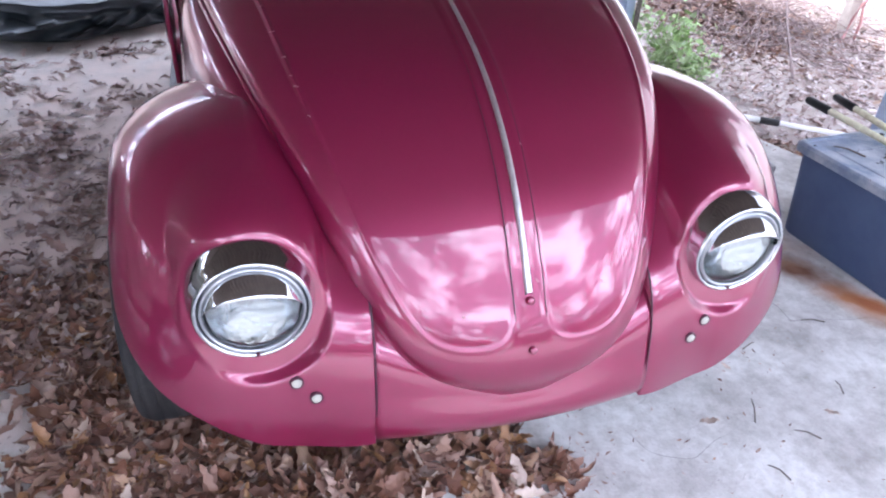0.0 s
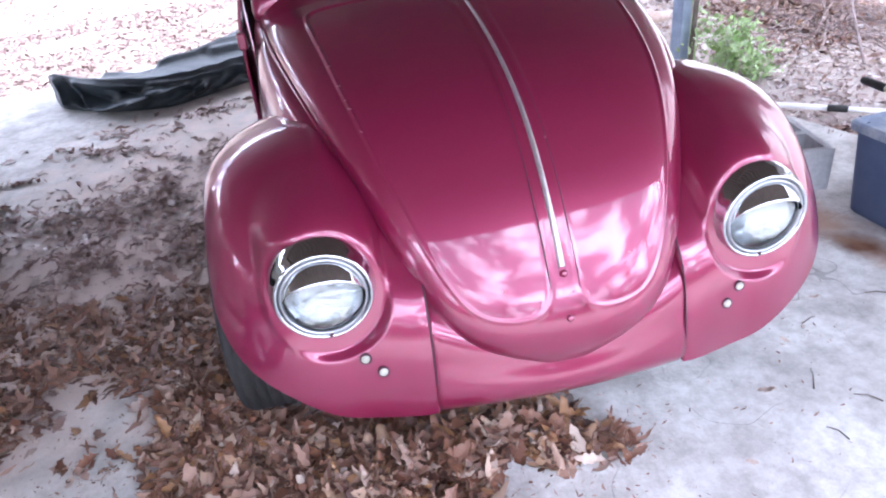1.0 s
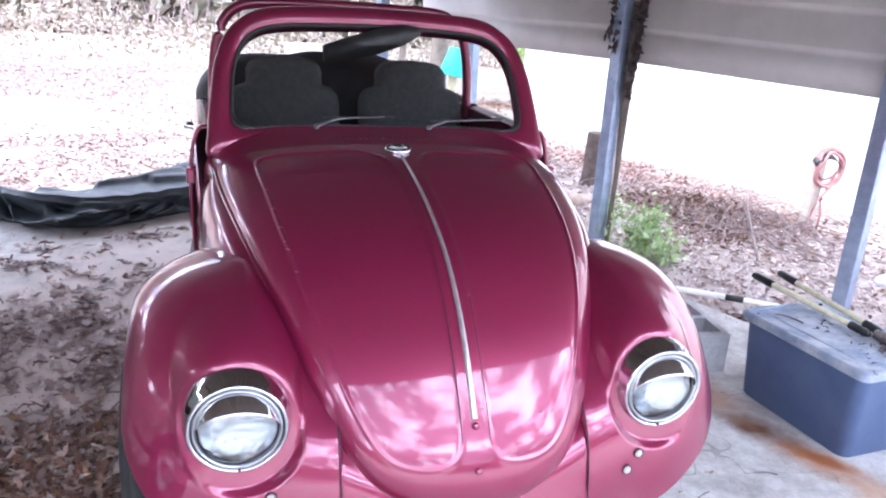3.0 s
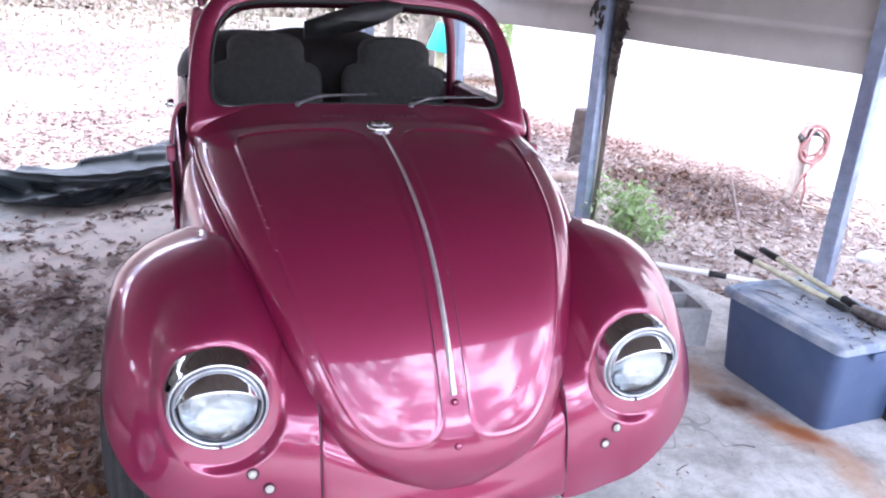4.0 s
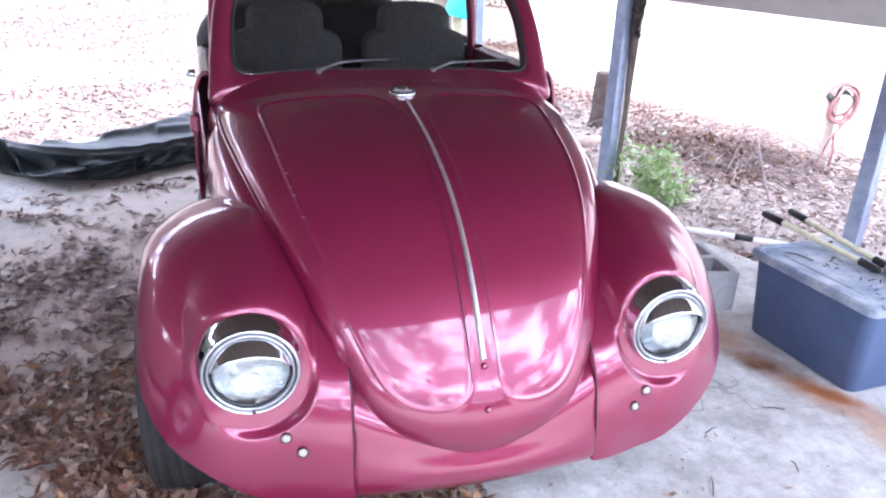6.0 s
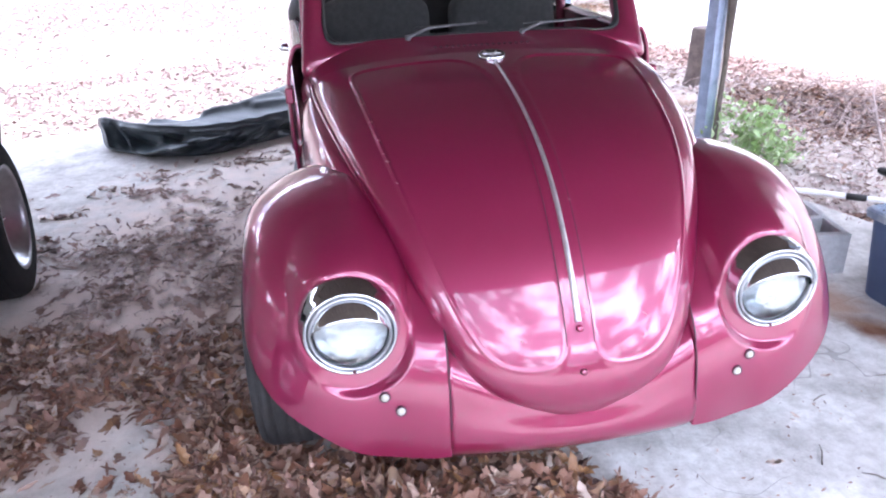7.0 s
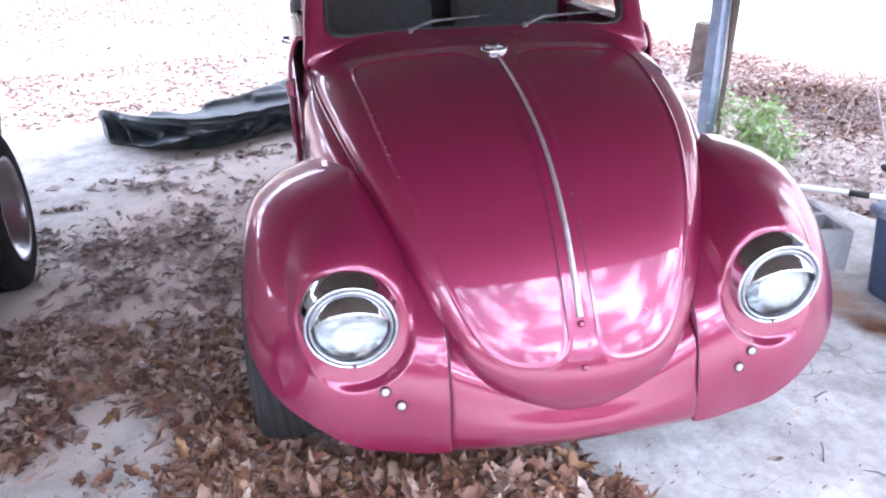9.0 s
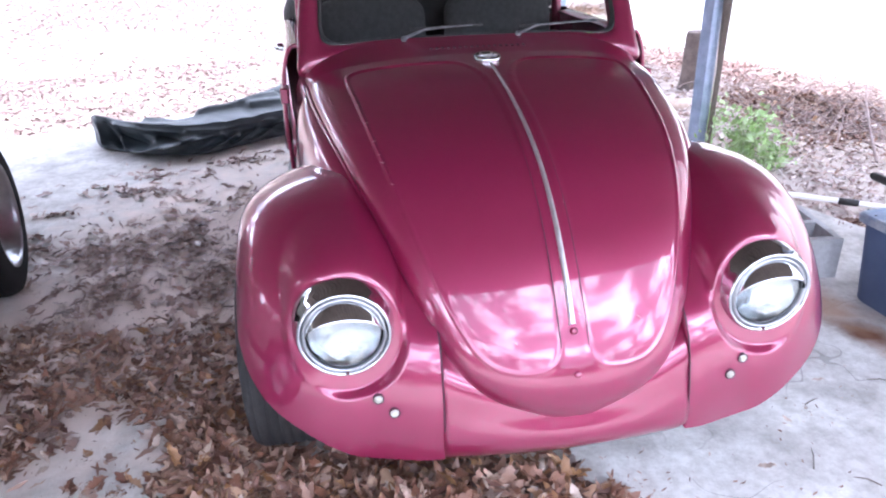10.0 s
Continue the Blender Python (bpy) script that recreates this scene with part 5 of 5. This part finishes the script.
def stump():
    rows = []
    for z, r in ((-0.02, 0.145), (0.05, 0.12), (0.15, 0.108), (0.35, 0.103), (0.52, 0.10), (0.545, 0.094)):
        rows.append([((r + 0.012 * noise.noise(Vector((math.cos(a) * 3, math.sin(a) * 3, z * 2)))) * math.cos(a), (r + 0.012 * noise.noise(Vector((math.cos(a) * 3, math.sin(a) * 3, z * 2)))) * math.sin(a), z) for a in np.linspace(0, 2 * math.pi, 30, endpoint=False)])
    ob = loft("tree_stump", rows, STUMP)
    ob.matrix_basis = pose(2.92, 6.25, -0.07) @ Matrix.Diagonal((1.15, 1.15, 0.96, 1.0))
    tagged(ob, "weathered grey-brown upright tree stump", "tree stump")
    bm = box_bm((0.06, 0.06, 0.72), 0.01, pose(2.835, 5.75, 0.27, 0, 1, 15))
    tagged(part("wooden_post", bm, OLD_WOOD), "short weathered wooden post", "post")
    rows = []
    for i, x in enumerate(np.linspace(-0.2, 0.2, 12)):
        r = 0.075 * math.sqrt(max(0.02, 1 - (x / 0.21) ** 2))
        rows.append([(x, r * 1.4 * math.cos(a), r * math.sin(a) * (1 + 0.2 * noise.noise(Vector((x * 9, a, 0))))) for a in np.linspace(0, 2 * math.pi, 16, endpoint=False)])
    ob = loft("rock", rows, ROCK)
    ob.matrix_basis = pose(2.40, 5.55, -0.055, 0, 0, 20) @ Matrix.Diagonal((0.7, 0.8, 0.8, 1.0))
    tagged(ob, "tan weathered rock half buried in leaves", "rock")


def flat_stone():
    rows = []
    for z, r in ((-0.03, 0.9), (0.0, 1.0), (0.018, 0.96), (0.026, 0.8)):
        rows.append([(0.15 * r * math.cos(q) * (1 + 0.12 * math.sin(3 * q)), 0.085 * r * math.sin(q) * (1 + 0.1 * math.cos(2 * q)), z) for q in np.linspace(0, 2 * math.pi, 20, endpoint=False)])
    ob = loft("flat_stone", rows, BLOCK)
    ob.matrix_basis = pose(3.63, 3.34, -0.065, 0, 0, 25)
    tagged(ob, "pale flat stone lying in the leaf litter", "stone")


flat_stone()
stump()


# a dark lump of unclear kind, shaped like a small stone
def dark_chunk():
    rows = []
    for z, r in ((-0.004, 0.75), (0.006, 1.0), (0.018, 0.95), (0.028, 0.70), (0.033, 0.35)):
        rows.append([(0.024 * r * math.cos(q) * (1 + 0.18 * math.sin(3 * q + z * 40)), 0.017 * r * math.sin(q) * (1 + 0.15 * math.cos(2 * q)), z) for q in np.linspace(0, 2 * math.pi, 16, endpoint=False)])
    ob = loft("dark_chunk", rows, STUMP)
    ob.matrix_basis = pose(0.078, 1.377, 0.004, 0, 0, 35)
    tagged(ob, "small dark chunk beside the leaf heap", "bark")


dark_chunk()


def bush(name, x, y, z, rx, ry, h, n, seed, material, label, leaf=(0.022, 0.055), stems=16):
    rng = np.random.default_rng(seed)
    t = empty(name, (x, y, z), label, "plant")
    v, f = [], []
    tips = []
    for i in range(stems):
        a, r = rng.uniform(0, 6.283), rng.uniform(0.2, 1)
        tip = np.array([rx * r * math.cos(a), ry * r * math.sin(a), h * rng.uniform(0.45, 1.0)])
        mid = tip * [0.35, 0.35, 0.6]
        vv, ff = tube_mesh([(0.04 * math.cos(a), 0.04 * math.sin(a), 0), mid, tip], [0.005, 0.004, 0.002], 5)
        f += [tuple(q + len(v) for q in w) for w in ff]
        v += vv
        tips.append((mid, tip))
    mesh("stem", v, f, material if material is GREEN else TWIG, t)
    spots = []
    for i in range(n):
        m_, tp = tips[rng.integers(len(tips))]
        p = m_ + (tp - m_) * rng.uniform(-0.3, 1.05) + rng.normal(0, 0.045, 3) * (1 + rx)
        spots.append((p[0], p[1], max(0.0, p[2])))
    ob = leaves("foliage", spots, leaf, "", material, "", 0.6, False)
    for key in ("category", "kind", "label"):
        if key in ob:
            del ob[key]
    ob.parent = t
    return t


bush("green_bush", 2.19, 4.12, -0.07, 0.25, 0.20, 0.30, 300, 31, GREEN, "small leafy green weed growing by the carport post", (0.035, 0.080))
bush("green_bush", 2.25, 3.90, -0.07, 0.15, 0.13, 0.15, 190, 32, GREEN, "low leafy green weed in the leaf litter", (0.035, 0.075), stems=8)
bush("green_bush", 2.10, 4.40, -0.07, 0.08, 0.08, 0.48, 130, 33, GREEN, "tall thin green vine by the carport post", stems=6)
bush("garden_shrub", 4.55, 12.5, -0.07, 0.9, 0.8, 2.4, 900, 34, GREEN, "leafy green shrub at the end of the house", (0.08, 0.14), 20)


def dead_vine():
    t = empty("dead_vine", (*SIDE_POST, 0.0), "dark dead vine clinging round the top of a carport post", "vine")
    rng = np.random.default_rng(71)
    spots = []
    for i in range(300):
        z = 0.90 + 0.76 * rng.uniform() ** 0.6
        r = 0.006 + 0.055 * (z - 0.90)
        a = rng.uniform(-1.9, 0.9)
        spots.append((0.045 + (0.03 + r) * math.cos(a) + rng.normal(0, 0.012), -0.04 + (0.04 + r) * math.sin(a), z))
    for i in range(40):
        z = rng.uniform(1.26, 1.62)
        spots.append((-0.075 + rng.normal(0, 0.012), -0.02 + rng.normal(0, 0.03), z))
    ob = leaves("foliage", spots, (0.04, 0.085), "", DARK_LEAF, "", 1.2, False)
    for key in ("category", "kind", "label"):
        if key in ob:
            del ob[key]
    ob.parent = t
    for k in range(3):
        tube("stem", [(0.055 + 0.012 * k, -0.04, -0.05), (0.06 + 0.01 * k, -0.055, 0.5), (0.055 + 0.014 * k, -0.05, 1.0), (0.07 + 0.02 * k, -0.05, 1.62)], [0.006, 0.008, 0.020, 0.030], BARK, t, 6)


dead_vine()


def brush_heap():
    rng = np.random.default_rng(41)
    v, f = [], []
    for i in range(340):
        c = np.array([3.60 + rng.normal(0, 0.40), 5.0 + rng.normal(0, 0.50), -0.05])
        a, L = rng.uniform(0, 6.283), rng.uniform(0.2, 0.75)
        up = rng.uniform(-0.1, 0.3)
        d = np.array([math.cos(a), math.sin(a), up])
        z0 = abs(rng.normal(0, 0.07))
        p = [c + d * L * q + np.array([0, 0, z0 - 0.15 * (q - 0.5) ** 2]) + rng.normal(0, 0.02, 3) for q in (-0.5, -0.15, 0.2, 0.5)]
        for q in p:
            q[2] = max(q[2], -0.06)
        vv, ff = tube_mesh(p, [0.0055, 0.005, 0.0035, 0.002], 5)
        f += [tuple(q + len(v) for q in w) for w in ff]
        v += vv
    tagged(mesh("brush_pile", v, f, TWIG), "heap of dead twigs and branches on the leaves", "brush pile", kind="stuff")
    tagged(tube("branch", [(2.967, 3.811, -0.06), (2.99, 3.95, 0.10), (3.10, 4.20, 0.27), (3.32, 4.48, 0.35)], [0.010, 0.009, 0.007, 0.003], TWIG), "thin dead branch arching out of the leaves", "branch")


brush_heap()


# ---- the neighbouring buggy ----
def buggy():
    b = empty("dune_buggy", (-1.935, 2.90, 0), "pale green-white fibreglass dune buggy with wide tyres", "car", rz=12)
    dish = [(0.229, 0.098), (0.231, 0.137), (0.215, 0.140), (0.207, 0.128), (0.203, 0.106), (0.190, 0.100), (0.186, 0.080), (0.172, 0.074), (0.168, 0.052), (0.150, 0.046), (0.120, 0.042), (0.090, 0.054), (0.060, 0.060), (0.040, 0.062), (0.036, 0.082), (0.0, 0.084)]
    for x, y in ((-0.11, 0), (-1.46, 0), (-0.16, -2.15), (-1.41, -2.15)):
        wheel(b, x, y, 0.342, 0.342, 0.28, 1 if x > -0.7 else -1, 0.225, TYRE_DARK, dish)
    rows = []
    # front half is out of view, lengthened to darken the fender's reflection
    for x in np.linspace(-1.57, -0.05, 40):
        e = abs(x + 0.81) / 0.76
        top = 1.05 - 0.26 * e**3
        prof = [(-2.75, 0.45), (-2.70, 0.60), (-2.45, 0.74), (-2.0, 0.80 * top), (-1.5, 0.90 * top), (-1.1, 0.86 * top), (-0.7, 0.84 * top), (-0.35, 0.96 * top), (0.0, 1.06 * top), (0.30, 1.08 * top), (0.44, 0.95 * top), (0.48, 0.72), (0.44, 0.52 + 0.1 * e)]
        rows.append([(x, q[0], q[1]) for q in spline(prof, np.linspace(0, 1, 70))])
    sheet("body_shell", rows, PALE, b, thick=0.02)
    for s in (-1.50, -0.07):
        part("sill", box_bm((0.05, 1.5, 0.30), 0.02, pose(s, -1.07, 0.60)), PALE, b)
    part("tail_lamp", box_bm((0.035, 0.05, 0.16), 0.010, pose(-0.05, 0.47, 0.62, 0, 12, 0)), STUMP, b, "dull brown tail lamp housing")
    part("floor_pan", box_bm((1.1, 2.6, 0.08), 0.02, pose(-0.785, -1.0, 0.40)), BLACK, b)
    for y in (0, -2.15):
        tube("axle", [(-1.46, y, 0.325), (-0.11, y, 0.325)], 0.04, BLACK, b)


buggy()


# ---- woods round the place ----
def tree(x, y, height, seed, leafy=1.0, name="tree"):
    rng = np.random.default_rng(seed)
    t = empty(name, (x, y, -0.1), "bare-branched woodland tree with thin brown-green leaves", "tree", "woodland trees")
    r0 = height * rng.uniform(0.011, 0.017)
    lean = rng.normal(0, 0.03, 2)
    path = [np.array([lean[0] * z + 0.1 * math.sin(z * 0.6 + seed), lean[1] * z, z]) for z in np.linspace(0, height, 9)]
    rad = [r0 * (1.35 if i == 0 else 1 - 0.105 * i) for i in range(9)]
    v, f = tube_mesh(path, rad, 9)
    spots = []
    for i in range(16):
        k = rng.uniform(0.28, 0.95)
        p = path[int(k * 8)]
        a = rng.uniform(0, 6.283)
        L = height * (1.05 - k) * rng.uniform(0.3, 0.5)
        d = np.array([math.cos(a), math.sin(a), rng.uniform(0.2, 0.8)])
        pts = [p, p + d * L * 0.5 + rng.normal(0, 0.1, 3), p + d * L + np.array([0, 0, 0.2 * L])]
        vv, ff = tube_mesh(pts, [r0 * 0.35, r0 * 0.2, r0 * 0.05], 5)
        f += [tuple(q + len(v) for q in w) for w in ff]
        v += vv
        for j in range(int(26 * leafy)):
            q = pts[1] + (pts[2] - pts[1]) * rng.uniform(-0.2, 1.1) + rng.normal(0, 0.45, 3) * height / 10
            spots.append(tuple(q))
    mesh("trunk", v, f, BARK, t)
    if spots:
        ob = leaves("crown", spots, (0.22, 0.5), "", WOODS, "", 0.8, False)
        for key in ("category", "kind", "label"):
            if key in ob:
                del ob[key]
        ob.parent = t
    return t


rng_t = random.Random(77)
for i in range(34):
    x = -22 + i * 1.25 + rng_t.uniform(-0.5, 0.5)
    tree(x, rng_t.uniform(29, 44), rng_t.uniform(9, 15), 100 + i, 0.6)
for i in range(12):
    a = radians(200 + i * 13 + rng_t.uniform(-4, 4))
    d = rng_t.uniform(17, 26)
    tree(d * math.cos(a), d * math.sin(a), rng_t.uniform(8, 13), 200 + i, 1.0)
for i in range(8):
    a = radians(130 + i * 9)
    d = rng_t.uniform(22, 32)
    tree(d * math.cos(a), d * math.sin(a), rng_t.uniform(8, 13), 300 + i, 0.8)


def underbrush():
    rng = np.random.default_rng(61)
    spots = []
    for i in range(17000):
        x = rng.uniform(-26, 22)
        y = 22.5 + 1.5 * noise.noise(Vector((x * 0.3, 0, 5))) + abs(rng.normal(0, 5))
        h = 0.6 + 2.0 * max(0, noise.noise(Vector((x * 0.25, y * 0.2, 3))) + 0.25)
        spots.append((x, y, -0.1 + h * rng.uniform(0, 1)))
    leaves("underbrush", spots, (0.10, 0.24), "tangled brown brush along the wood's edge", BRUSH, "underbrush", 0.7, False)
    v, f = [], []
    for i in range(160):
        x, y = rng.uniform(-24, 20), 27.5 + abs(rng.normal(0, 4))
        d = rng.normal(0, 0.5, 2)
        vv, ff = tube_mesh([(x, y, -0.1), (x + d[0] * 0.6, y + d[1] * 0.6, 0.9), (x + d[0] * 1.5, y + d[1] * 1.5, rng.uniform(1.4, 3))], [0.03, 0.02, 0.008], 5)
        f += [tuple(q + len(v) for q in w) for w in ff]
        v += vv
    tagged(mesh("saplings", v, f, TWIG), "thin bare saplings along the wood's edge", "saplings", kind="stuff")


underbrush()


def back_woods():
    rng = np.random.default_rng(66)
    spots = []
    for i in range(16000):
        x = rng.uniform(-32, 28)
        y = 37 + abs(rng.normal(0, 3.5))
        h = 9.0 + 4.0 * noise.noise(Vector((x * 0.22, 1, 4)))
        spots.append((x, y, -0.1 + h * rng.uniform(0, 1) ** 1.3))
    leaves("far_woods", spots, (0.8, 1.5), "dense grey-brown woods behind the back yard, haze in their colour", HAZY, "woods", 0.9, False)


back_woods()


def unseen_woods():
    rng = np.random.default_rng(63)
    # out of view: height across the drive is set by the car's reflections
    spots = []
    for i in range(9000):
        x = rng.uniform(-40, 40)
        y = -27 - abs(rng.normal(0, 3)) + 0.004 * x * x
        h = 4.2 + 2.4 * noise.noise(Vector((x * 0.3, 0, 8)))
        spots.append((x, y, -0.1 + h * rng.uniform(0, 1)))
    # stand on the left, added to block low sky from the fender
    for i in range(6000):
        y = rng.uniform(-20, 24)
        h = 7.0 + 3.5 * noise.noise(Vector((y * 0.3, 2, 8)))
        spots.append((-21 - abs(rng.normal(0, 3)), y, -0.1 + h * rng.uniform(0, 1)))
    leaves("unseen_thicket", spots, (0.7, 1.3), "dense brown-green thicket out of view, added to shape reflections", WOODS, "thicket", 0.8, False)


unseen_woods()


def far_things():
    part_ = box_bm((0.95, 0.6, 0.36), 0.03, pose(1.12, 20.0, 0.43))
    ob = part("utility_box", part_, WHITE)
    tagged(ob, "white metal box far back in the yard", "box")
    for dx in (-0.35, 0.35):
        part("leg", box_bm((0.06, 0.4, 0.34), 0.005, pose(1.12 + dx, 20.0, 0.10)), WOOD, ob)
    tree(3.02, 13.0, 12.0, 402, 0.0)
    tree(3.10, 17.0, 7.0, 403, 0.3)
    t = empty("marker_post", (2.74, 11.0, -0.08), "pale wooden post with a turquoise bucket upside down on it", "post")
    part("post", box_bm((0.13, 0.10, 0.82), 0.01, pose(0, 0, 0.41)), YELLOW, t)
    lathe("bucket", [(0.19, 0.62), (0.195, 0.64), (0.13, 1.03), (0.12, 1.05), (0.0, 1.05)], TURQ, t, 28, pose(-0.17, 0, 0.07, 0, 13, 0), "turquoise plastic bucket")


far_things()
